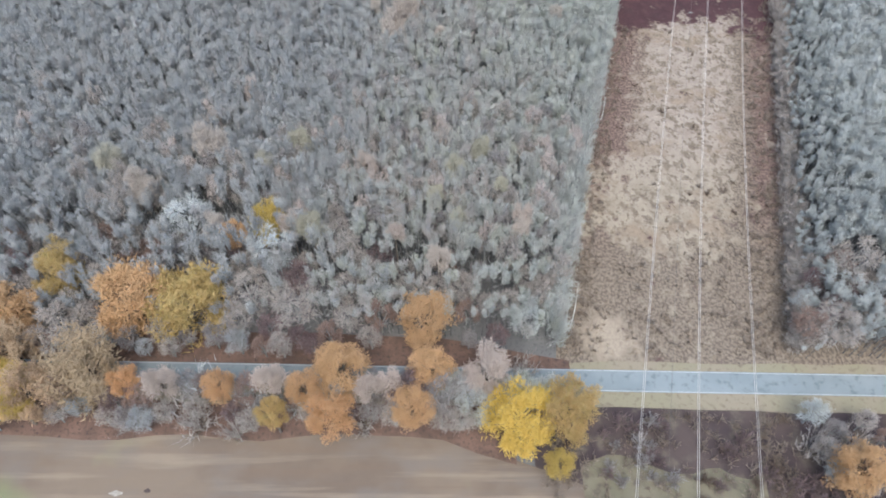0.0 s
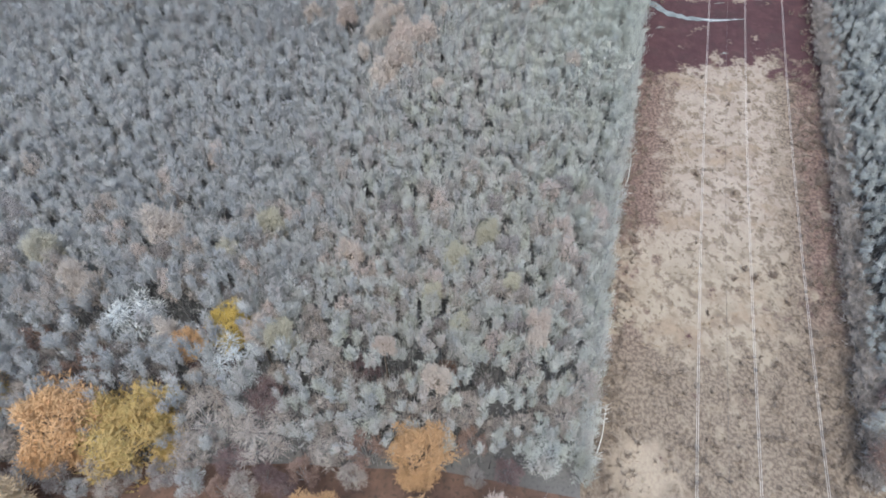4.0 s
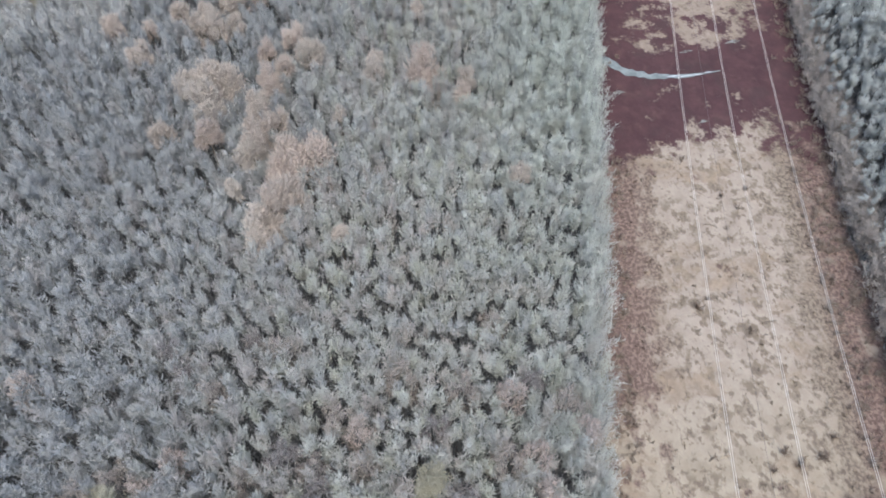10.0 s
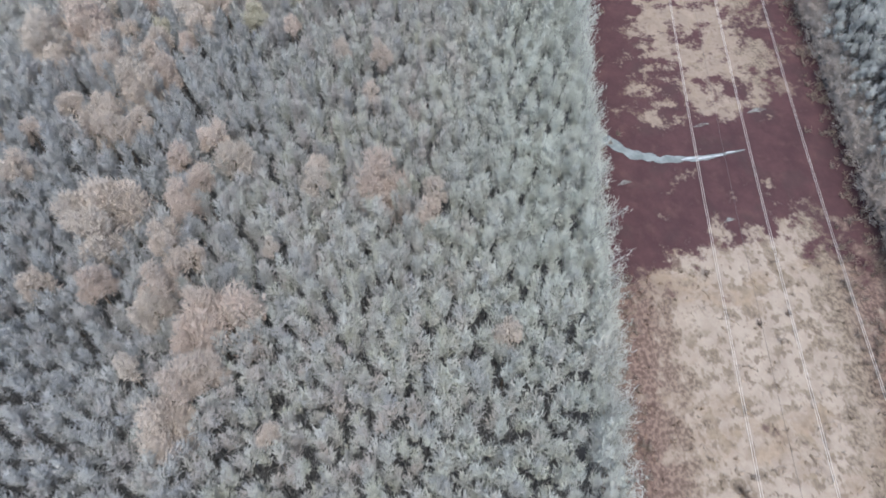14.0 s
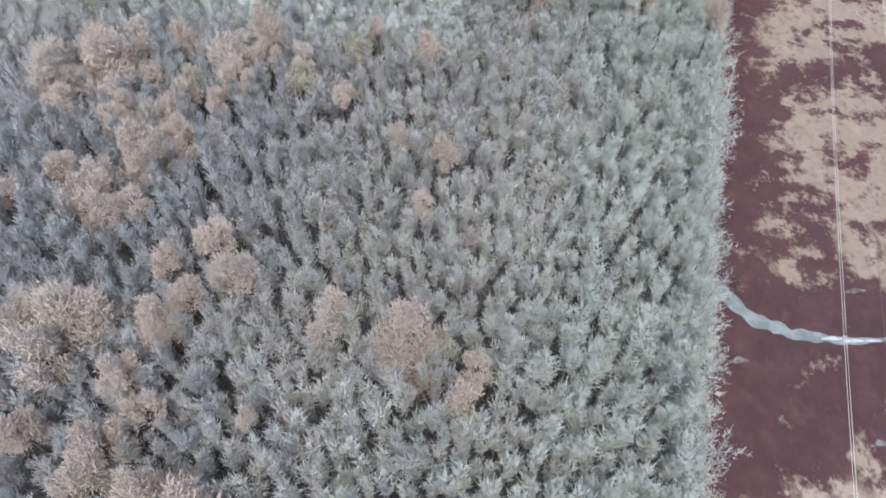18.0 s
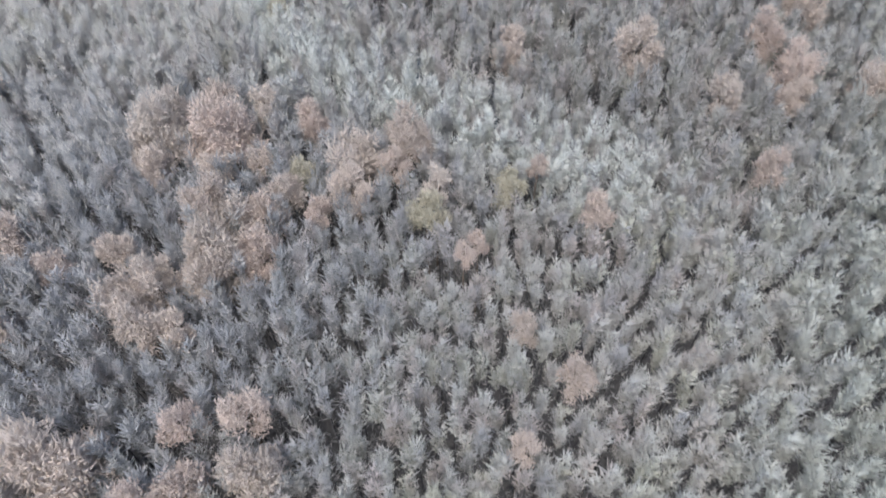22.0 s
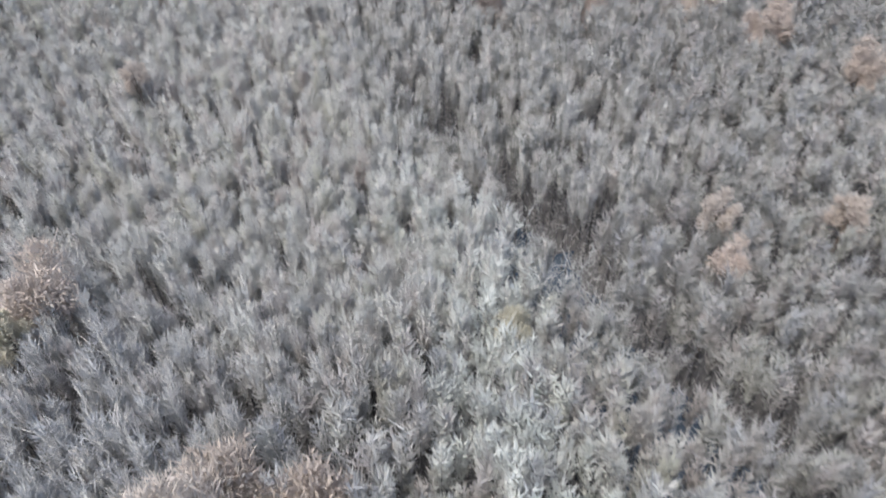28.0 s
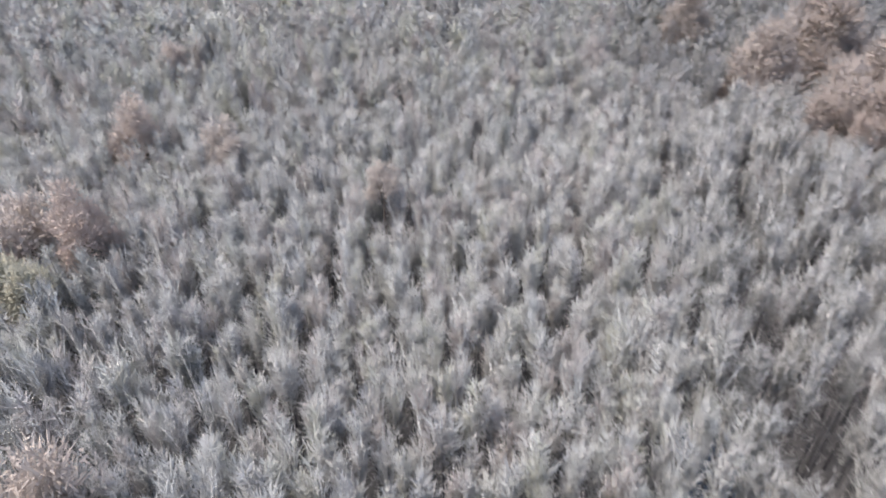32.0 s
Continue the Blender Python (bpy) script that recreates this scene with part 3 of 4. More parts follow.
sheet("roadside_bank", [(x, ROAD_Y(x) + 2.4) for x in xs[:124]], [(x, ROAD_Y(x) + 5 + (6 + wobble(x, 0.06, 1.5, 5)) * max(0.0, min(1, (30 - x) / 34))) for x in xs[:124]], 0.048, M_BANK, "russet earth bank with fallen leaves along the road", "bank")
road = sheet("road", [(x, ROAD_Y(x) - 2.8) for x in xs], [(x, ROAD_Y(x) + 2.8) for x in xs], 0.06, M_ROAD, "worn grey-blue asphalt country road with pale edge lines", "road")
for side in (-2.55, 2.55):
    tagged(sheet("edge_line", [(x, ROAD_Y(x) + side - 0.09) for x in xs], [(x, ROAD_Y(x) + side + 0.09) for x in xs], 0.066, M_PAINT, "", "")).parent = road


def field_edge(x):
    if x < 0:
        return 59.0 + wobble(x, 0.06, 2.0, 6) - 0.01 * (x + 40)
    return max(58.5 - 0.36 * x, 14.0) + wobble(x, 0.06, 1.5, 6)


fx = [-1200 + 8 * i for i in range(301)]
sheet("field", [(x, -700) for x in fx], [(x, field_edge(x)) for x in fx], 0.01, M_FIELD, "bare pinkish brown ploughed field with faint tracks", "field")

sheet("hedge_ground", [(x, field_edge(x) - 1.0) for x in fx[:153]], [(x, ROAD_Y(x) - 6.0) for x in fx[:153]], 0.016, M_BANK, "dark russet earth and fallen leaves under the roadside trees", "ground")
sheet("wood_edge_ground", [(x, ROAD_Y(x) + 5.0) for x in xs[128:160]], [(x, ROAD_Y(x) + 17 + wobble(x, 0.06, 3, 9)) for x in xs[128:160]], 0.012, M_CLEAR, "brown brush and dull grass at the edge of the wood", "ground")

M_SCRUB = ground_material("scrub_ground", (0.055, 0.041, 0.043), (0.085, 0.063, 0.058), (0.135, 0.112, 0.088), 0.1, 0.22, 0.5)
sx = [20 + 4 * i for i in range(296)]
sheet("scrub_ground", [(x, 10) for x in sx], [(x, ROAD_Y(x) - 5.2) for x in sx], 0.004, M_SCRUB, "dark scrubby ground with dull grass below the road", "ground")
M_GRASSY = ground_material("dull_grass", (0.175, 0.152, 0.108), (0.145, 0.13, 0.09), (0.085, 0.066, 0.056), 0.15, 0.35)
gx = [30 + 3 * i for i in range(14)]
sheet("grass_patch", [(x, 30 + wobble(x, 0.15, 6.0, 11)) for x in gx], [(x, 51.0 - 0.10 * (x - 50) + wobble(x, 0.12, 4.0, 8)) for x in gx], 0.02, M_GRASSY, "dull olive straw grass below the road", "grass")
hx = [-66 + 1.5 * i for i in range(15)]
M_GLADE = ground_material("glade_soil", (0.135, 0.092, 0.088), (0.19, 0.138, 0.125), (0.10, 0.072, 0.07), 0.25, 1.1, 0.5)
sheet("glade_ground", [(x, 109.5 - 0.3 * (x + 55) - 4.0 * math.sqrt(max(1 - ((x + 55.5) / 10.6) ** 2, 0)) + wobble(x, 0.3, 1.6, 21)) for x in hx],
      [(x, 111.5 - 0.3 * (x + 55) + 4.5 * math.sqrt(max(1 - ((x + 55.5) / 10.6) ** 2, 0)) + wobble(x, 0.3, 1.6, 22)) for x in hx], 0.02, M_GLADE, "bare purple-brown soil in a small glade", "ground")

# ---- forest of bare trees ----
rng = np.random.default_rng(7)


def candidates(x0, x1, y0, y1, step):
    gx, gy = np.meshgrid(np.arange(x0, x1, step), np.arange(y0, y1, step * 0.87))
    gx[1::2] += step / 2
    x = gx.ravel() + rng.uniform(-0.3, 0.3, gx.size) * step
    y = gy.ravel() + rng.uniform(-0.3, 0.3, gx.size) * step
    return x, y


def wooded(x, y):
    """Where trees may stand."""
    ok = (y > ROAD_Y(x) + np.where(x > RIGHT(y), 6.0, 10.5)) & ((x < LEFT(y) - 1.2) | (x > RIGHT(y) + 0.8))
    ok &= stream_gap(x, y) > GAP_HALF(x)
    return ok


def in_view_stretch(x, y):
    """The stretch of forest under the flight."""
    a = (y < 180) & (np.abs(x) < 114 + 0.32 * (y - 80))
    b = (y >= 180) & (y < 300) & (x > -262) & (x < 160)
    c = (y >= 300) & (y < 460) & (x > -250) & (x < 145 - 0.95 * (y - 300))
    return a | b | c


# trees that keep their leaves: kind, x, y, crown radius
ROADSIDE = [('o', -74.4, 88.7, 9.0), ('a', -59.6, 87.9, 9.3), ('a', -92.7, 96.0, 5.6), ('o', -101.2, 85.6, 6.2), ('m', -79.3, 69.2, 8.2), ('m', -90.5, 64.5, 6.0), ('m', -98.0, 75.0, 6.0), ('y', -43.5, 108.1, 4.3), ('o', -3.8, 82.6, 6.0),
            ('o', -2.4, 69.7, 4.8), ('o', -22.8, 69.7, 6.0), ('o', -23.7, 59.2, 4.6), ('o', -6.5, 61.1, 4.6), ('t', 9.4, 68.3, 5.2), ('y', 16.2, 58.6, 7.2), ('a', 26.0, 60.8, 6.2),
            ('y', 23.5, 48.5, 2.9), ('y', -95.3, 67.6, 3.9), ('y', -91.7, 61.1, 3.4), ('a', -36.2, 59.2, 3.0), ('o', -51.2, 104.5, 3.3), ('o', 84.6, 47.2, 5.4), ('t', -11.5, 65.6, 2.7),
            ('o', -30.5, 64.8, 3.4), ('t', -38.0, 66.8, 3.6), ('o', -48.5, 65.5, 3.3), ('t', -61.0, 66.0, 3.6), ('o', -69.0, 66.5, 3.0), ('t', -15.8, 64.6, 3.2), ('t', -56.2, 105.8, 3.0), ('t', -37.6, 106.6, 2.8)]
SOUTH_WOOD = [('t', -76.5, 118.4, 5.0), ('v', -86.4, 125.6, 3.7), ('t', -19.6, 124.6, 2.9), ('t', -61.0, 130.7, 4.5), ('v', -2.0, 114.1, 2.1), ('v', 3.6, 106.9, 2.1),
              ('t', 19.2, 106.3, 2.5), ('v', -32.0, 104.3, 3.4), ('v', 14.4, 115.7, 1.9), ('t', 18.8, 102.6, 2.2), ('t', -0.9, 95.2, 2.8), ('t', -11.3, 101.0, 2.1),
              ('v', 10.0, 129.7, 2.8), ('v', 2.9, 123.9, 2.7), ('v', -46.0, 124.9, 2.1), ('v', -38.3, 132.5, 3.3)]
MIDDLE_WOOD = [('t', -26.1, 223.3, 5.4), ('t', -16.6, 204.6, 3.6), ('t', -7.3, 198.2, 5.7), ('t', -10.9, 188.0, 3.5), ('t', -36.5, 208.6, 2.6), ('t', -13.6, 184.2, 3.4),
               ('t', 34.7, 186.0, 2.1), ('t', 19.6, 219.1, 4.8), ('t', -5.4, 229.5, 3.3), ('t', -16.6, 213.8, 3.0), ('t', -13.1, 210.0, 2.5), ('t', -26.8, 206.2, 2.7),
               ('t', -18.0, 200.5, 3.3), ('t', -10.5, 198.7, 2.8), ('t', -4.0, 197.5, 2.6), ('t', -12.3, 194.5, 2.8), ('t', -35.9, 248.8, 2.3), ('t', -28.9, 246.7, 2.9),
               ('t', -26.3, 258.7, 4.2), ('t', -34.6, 272.0, 5.0), ('t', -44.5, 273.8, 4.4), ('t', 28.5, 214.7, 2.1), ('t', 9.4, 223.9, 2.1), ('t', -15.5, 180.7, 3.9),
               ('t', -1.2, 176.8, 1.7), ('t', -21.2, 191.2, 1.8), ('t', -43.7, 233.4, 2.7)]
WET_WOOD = [('t', 8.6, 220.7, 2.4), ('t', 27.2, 211.6, 2.6), ('t', -27.7, 215.8, 4.2), ('t', -32.2, 222.4, 2.9), ('t', -14.3, 222.0, 2.9),
            ('t', -11.4, 225.5, 2.6), ('t', -24.2, 253.6, 4.3), ('t', -29.6, 259.6, 3.1), ('t', -43.5, 269.3, 4.7), ('t', -39.0, 278.5, 4.0), ('t', -31.1, 279.3, 2.5),
            ('t', -13.5, 273.9, 4.3), ('t', -8.1, 280.2, 3.4), ('t', -20.6, 265.0, 2.7), ('v', -20.1, 269.7, 2.1), ('v', -0.8, 268.5, 2.6), ('v', 8.2, 276.9, 2.4),
            ('t', -14.7, 264.4, 2.0), ('t', -22.0, 241.3, 2.0), ('t', 16.6, 255.7, 1.7), ('t', 23.8, 251.0, 2.1), ('t', 72.5, 285.8, 3.3), ('t', 60.9, 292.0, 3.0),
            ('t', 0.4, 207.9, 1.3), ('t', 20.7, 241.6, 1.6)]
STREAM_WOOD = [('t', -0.8, 308.7, 3.6), ('t', 19.1, 313.0, 3.9), ('t', 34.3, 307.5, 2.8), ('t', 37.9, 322.8, 3.1), ('t', 4.7, 327.0, 2.4), ('t', 43.7, 334.8, 3.7),
               ('t', 43.1, 316.7, 3.3), ('t', 41.9, 293.1, 2.2), ('t', 20.5, 276.2, 2.4), ('t', -11.8, 268.6, 2.9), ('t', 7.3, 266.2, 1.3), ('t', 6.5, 262.8, 1.3),
               ('t', -40.5, 263.4, 3.0), ('t', -32.2, 266.0, 2.6), ('t', -23.9, 250.1, 3.3), ('t', -18.8, 255.0, 3.0), ('t', -23.3, 279.3, 2.8), ('t', -7.9, 274.6, 2.2),
               ('t', -30.1, 243.1, 3.6), ('t', -25.9, 240.0, 2.5), ('t', -51.3, 246.1, 3.2), ('t', -43.0, 244.2, 2.0)]
WEST_WOOD = [('t', -77.8, 268.0, 4.2), ('v', -74.0, 263.9, 2.3), ('t', -91.0, 369.7, 3.7), ('t', -39.7, 335.2, 2.0), ('v', -42.6, 304.4, 1.7), ('t', -46.4, 382.4, 3.1),
             ('t', -29.8, 347.2, 2.4), ('t', -63.9, 383.5, 3.9), ('t', -79.3, 383.7, 4.2), ('t', -133.1, 261.9, 3.7), ('t', -155.0, 262.9, 2.6), ('t', -128.8, 274.0, 2.5),
             ('t', -112.6, 255.3, 4.2), ('t', -111.8, 261.8, 3.0), ('v', -103.9, 257.9, 3.2), ('t', -115.5, 293.4, 1.9), ('d', -147.0, 353.0, 6.9), ('d', -150.3, 364.0, 8.2),
             ('d', -137.0, 364.0, 6.5), ('d', -128.0, 367.0, 5.9), ('d', -116.0, 367.0, 5.9), ('d', -123.0, 357.0, 5.2), ('d', -106.0, 358.0, 4.5), ('d', -127.7, 353.9, 4.4), ('d', -168.0, 348.4, 5.2)]
GLADE_WOOD = [('t', 3.5, 351.8, 3.7), ('t', 11.9, 357.2, 4.1), ('t', -1.3, 352.8, 3.3), ('t', 3.4, 339.1, 3.0), ('t', 11.0, 281.3, 1.4), ('t', -21.7, 261.1, 3.4),
              ('t', -1.0, 272.9, 2.2), ('t', -26.5, 269.5, 1.9)]
RIDGE_WOOD = [('t', -34.3, 329.8, 1.8), ('v', -12.1, 340.0, 1.8), ('v', 17.5, 344.8, 2.5), ('t', -9.0, 235.0, 2.6), ('t', -14.9, 231.4, 2.3), ('t', 44.5, 311.5, 2.8),
              ('t', 65.1, 315.8, 2.8), ('t', 55.3, 317.7, 2.9)]
GREY = [('g', -25.2, 104.5, 4.2), ('g', -46.1, 90.3, 6.0), ('g', -34.9, 87.2, 6.0), ('g', 99.4, 96.8, 6.8), ('g', 91.4, 81.1, 5.8), ('w', -54.8, 68.3, 6.2), ('g', -54.2, 59.8, 6.0),
        ('g', -17.2, 59.8, 4.2), ('g', 80.1, 54.2, 5.3), ('g', 88.7, 55.4, 4.7), ('g', 18.2, 71.0, 5.0), ('g', 4.3, 60.4, 4.8), ('w', -64.7, 110.5, 6.3), ('w', -41.6, 101.2, 5.2),
        ('g', -89.9, 81.1, 5.8), ('w', -41.8, 64.3, 5.5), ('g', -45.5, 57.9, 4.1), ('g', -68.7, 60.4, 5.4), ('g', 27.4, 95.2, 4.1), ('w', -32.1, 64.3, 4.9), ('g', -23.3, 100.0, 3.9)]

ALL_LEAFY = np.array([(q[1], q[2], q[3]) for q in ROADSIDE + SOUTH_WOOD + MIDDLE_WOOD + WET_WOOD + STREAM_WOOD + WEST_WOOD + GLADE_WOOD + RIDGE_WOOD] + [(q[1], q[2], q[3] * 1.15) for q in GREY if q[2] > 78])


# broad bare trees along the south edge of the wood, which leaves them room
BROAD = []
brng = np.random.default_rng(21)
for k in range(1500):
    px, py = brng.uniform(-112, 38), brng.uniform(79.5, 116)
    if py > 101 - 0.13 * px or px > LEFT(py) - 4:
        continue
    if any(math.hypot(px - a, py - c) < 5.0 for a, c in BROAD) or (np.hypot(ALL_LEAFY[:, 0] - px, ALL_LEAFY[:, 1] - py) < ALL_LEAFY[:, 2] * 0.8 + 1.5).any():
        continue
    BROAD.append((px, py))
# rounded bare trees mixed into the southern wood, fewer to the north
MIXED = []
for k in range(2400):
    px, py = brng.uniform(-118, 44), brng.uniform(96, 160)
    if py < 100 - 0.13 * px or px > LEFT(py) - 5 or brng.uniform() > np.interp(py - 0.12 * (px + 40), [100, 118, 138, 158], [0.9, 0.62, 0.2, 0.03]) * (0.4 if px > 0 else 1.0):
        continue
    if math.hypot(px + 55, (py - 112) * 1.3) < 8.0 or any(math.hypot(px - a, py - c) < 4.3 for a, c in BROAD + MIXED) or (np.hypot(ALL_LEAFY[:, 0] - px, ALL_LEAFY[:, 1] - py) < ALL_LEAFY[:, 2] * 0.8 + 1.2).any():
        continue
    MIXED.append((px, py))
MIXED = MIXED[:170]
ALL_LEAFY = np.concatenate([ALL_LEAFY, [(a, c, 3.3) for a, c in BROAD], [(a, c, 2.7) for a, c in MIXED], [(-59.5, 114.5, 5.0), (-54.0, 111.5, 5.0), (-49.5, 110.0, 4.0)]])


def clear_of_leafy(x, y):
    d = np.hypot(x[:, None] - ALL_LEAFY[None, :, 0], y[:, None] - ALL_LEAFY[None, :, 1])
    return (d > np.maximum(ALL_LEAFY[None, :, 2] * 0.72, 1.6)).all(1)


FAINT = [plume_tree(100 + i, 20.0, 1.1 + 0.1 * (i % 3), 6.5 + 0.5 * (i % 4), 110, 0.135, 1.1, 4, 1, 0.04) for i in range(12)]
PLAIN = [plume_tree(120 + i, 20.0, 1.0 + 0.12 * (i % 3), 6.0 + 0.5 * (i % 4), 165, 0.085, 0.95, 5, 7, 0.045) for i in range(14)]
CLOSE = [plume_tree(140 + i, 20.0, 0.94 + 0.12 * (i % 3), 7.0 + 0.5 * (i % 4), 270, 0.066, 0.95, 5, 4, 0.034) for i in range(14)]
FINE = [plume_tree(160 + i, 20.0, 0.86 + 0.13 * (i % 3), 8.0 + 0.5 * (i % 4), 400, 0.047, 0.9, 5, 18, 0.055) for i in range(12)]
EDGE = [bare_tree(150 + i, 19.0, 1.6 + 0.15 * (i % 3), 0.16, 12, 32) for i in range(5)]
xa, ya = candidates(-150, 170, 76, 226, 2.24)
xb, yb = candidates(-270, 170, 226, 470, 2.48)
xc, yc = candidates(-270, -150, 178, 226, 2.6)
xd, yd = candidates(70, 170, 76, 300, 3.1)
xd, yd = xd[xd > RIGHT(yd) + 2], yd[xd > RIGHT(yd) + 2]
# the pale bank south of the stream is denser, the far side of the stream thinner
xe, ye = candidates(-62, 38, 272, 308, 3.3)
on_bank = (ye + 0.12 * xe > 279) & (ye + 0.12 * xe < 297)
xd, yd = np.append(xd, xe[on_bank]), np.append(yd, ye[on_bank])
x, y = np.concatenate([xa, xb, xc, xd]), np.concatenate([ya, yb, yc, yd])
keep = wooded(x, y) & in_view_stretch(x, y) & clear_of_leafy(x, y)
across = (x > -112) & (x < -38) & (y > np.interp(x, [q[0] for q in STREAM], [q[1] for q in STREAM])) & (stream_gap(x, y) < 24)
keep &= ~across | (brng.uniform(0, 1, len(x)) > 0.3)
x, y = x[keep], y[keep]
count = len(x)
low = np.where(y < 90, 0.72, np.where(y < 97, 0.88, 1.0))
low *= np.interp(x - RIGHT(y), [-1, 0.8, 5, 11], [1, 0.38, 0.72, 1.0]) * (x > RIGHT(y)) + (x <= RIGHT(y))
size = rng.uniform(0.86, 1.1, count) * (0.96 + 0.07 * np.sin(x * 0.05) * np.sin(y * 0.04)) * low
wide = rng.uniform(1.0, 1.46, count) * np.sqrt(size)
P = np.stack([x, y, np.zeros(count), rng.uniform(0, 6.28, count), wide, size], 1)
edge = (np.abs(x - LEFT(y) + 1.2) < 3.0) | ((stream_gap(x, y) < GAP_HALF(x) + 3.0) & (y < 318 + 0.05 * x - 0.5 * np.clip(x + 40, 0, 100)))
near = (x > -101) & (x < -63) & (y > 271) & (y < 305) & ~edge
inner = ~near & ~edge
fine = inner & (x > -140) & (x < -48) & (y > 246) & (y < 350)
close = inner & ~fine & (y > 196) & (y < 345) & (x > -165) & (x < 95)
faint = inner & ~fine & ~close & ((y > 385) | (x < -150))
for word, kinds, which in (("far", FAINT, faint), ("southern", PLAIN, inner & ~fine & ~close & ~faint), ("northern", CLOSE, close), ("middle", FINE, fine)):
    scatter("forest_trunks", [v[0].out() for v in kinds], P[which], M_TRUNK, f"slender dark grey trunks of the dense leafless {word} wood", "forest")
    scatter("forest_limbs", [v[1].out() for v in kinds], P[which], M_LIMB, f"pale thin limbs of the dense leafless {word} wood", "forest")
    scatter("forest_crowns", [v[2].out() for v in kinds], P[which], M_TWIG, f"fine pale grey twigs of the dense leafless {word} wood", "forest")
scatter("forest_edge_trunks", [v[0].out() for v in EDGE], P[edge], M_BARK, "pale grey trunks along the edge of the wood", "forest")
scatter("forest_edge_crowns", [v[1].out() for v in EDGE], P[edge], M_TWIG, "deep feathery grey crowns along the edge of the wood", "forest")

NEAR = []
for i in range(8):
    w, b, f = plume_tree(300 + i, 20.0, 0.86 + 0.13 * (i % 3), 8.0 + 0.5 * (i % 4), 480, 0.044, 0.85, 5, 22, 0.055)
    NEAR.append((mesh("trunk", *w.out(), M_TRUNK), mesh("branchwork", *b.out(), M_LIMB), mesh("crown", *f.out(), M_TWIG)))
models = []
for i, q in enumerate(P[near][:300]):
    m = Matrix.LocRotScale((q[0], q[1], 0), Euler((0, 0, q[3])), (q[4], q[4], q[5]))
    if i < 8:
        tree = tagged(new("bare_tree"), "slender pale grey leafless tree in dense wood", "tree", "bare trees of the wood")
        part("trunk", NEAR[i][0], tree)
        part("branchwork", NEAR[i][1], tree, "pale thin limbs")
        part("crown", NEAR[i][2], tree, "fine grey twigs")
        tree.matrix_basis = m
        models.append(tree)
    else:
        copy_thing(models[i % 8], Matrix()).matrix_basis = m

# understorey between the trunks, and a thicket along the edges
UNDER = [bare_tree(190 + i, 6.5, 1.7, 0.12, 6, 6, 0.11, 0.0, 1.2) for i in range(5)]
xu, yu = candidates(-205, 160, 82, 425, 3.7)
keep = wooded(xu, yu) & in_view_stretch(xu, yu) & (np.hypot(xu + 55.5, (yu - 111.5 + 0.3 * (xu + 55.5)) * 2) > 10)
xu, yu = xu[keep], yu[keep]
count = len(xu)
PU = np.stack([xu, yu, np.zeros(count), rng.uniform(0, 6.28, count), rng.uniform(0.7, 1.3, count), rng.uniform(0.5, 1.2, count)], 1)
scatter("understorey", [v[1].out() for v in UNDER], PU, M_UNDER, "grey leafless brush growing beneath the trees", "brush")
THICKET = [bare_tree(210 + i, 6.0, 1.4, 0.06, 8, 22, 0.06, 0.2, 1.2) for i in range(5)]
yt = rng.uniform(79, 330, 1150)
side = rng.uniform(0, 1, 1150) < 0.82
xt = np.where(side, RIGHT(yt) + rng.uniform(-0.6, 4.0, 1150), LEFT(yt) - rng.uniform(0.2, 2.0, 1150))
keep = stream_gap(xt, yt) > 3
xt, yt, side = xt[keep], yt[keep], side[keep]
count = len(xt)
PT = np.stack([xt, yt, np.zeros(count), rng.uniform(0, 6.28, count), rng.uniform(0.8, 1.4, count), np.where(side, rng.uniform(0.5, 1.3, count), rng.uniform(0.6, 1.7, count))], 1)
for mat, word, which in ((M_TWIG, "grey", ~side), (M_BRUSH, "grey-brown", side)):
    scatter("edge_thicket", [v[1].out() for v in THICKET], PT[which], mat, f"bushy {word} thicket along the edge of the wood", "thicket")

# a plainer wood closes the distance
x, y = candidates(-420, 300, 84, 620, 7.0)
keep = wooded(x, y) & ~in_view_stretch(x, y)
x, y = x[keep], y[keep]
FAR = [bare_tree(170 + i, 20.0, 3.2, 0.5, 6, 6, 0.36) for i in range(4)]
count = len(x)
P2 = np.stack([x, y, np.zeros(count), rng.uniform(0, 6.28, count), rng.uniform(0.9, 1.4, count), rng.uniform(0.8, 1.05, count)], 1)
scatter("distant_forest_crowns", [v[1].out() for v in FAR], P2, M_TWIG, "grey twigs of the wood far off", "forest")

# ---- trees in leaf ----
LEAFY = {}
KINDS = {'o': (M_ORANGE, "orange-brown"), 'a': (M_AMBER, "amber and olive"), 'y': (M_YELLOW, "bright yellow"), 't': (M_TAN, "dry tan"), 'v': (M_OLIVE, "faded olive-yellow"), 'm': (M_OCHRE, "dull ochre"), 'd': (M_HAZED, "haze-dulled tan")}
for k, (mat, word) in KINDS.items():
    for i in range(4):
        big = k not in 'tvd'
        for grade, leaves, size in ((0, 12500, 0.015),) if big else ((0, 6800, 0.0195), (1, 3600, 0.028), (2, 10000, 0.0145)):
            w, c = leafy_tree(500 + i + 10 * ord(k), 24 if big else 8, leaves, size, 1.3 + 0.15 * (i % 2) if big else 1.2 + 0.1 * i, -1.9 if big else -4.5, 1.75 if big else 1.35, (0.45, 0.8, 0.24, 0.44) if big else (0.45, 0.66, 0.34, 0.52))
            LEAFY[k, i, grade] = (mesh("trunk", *w.out(), M_DARKBARK), mesh("crown", *c.out(), mat))


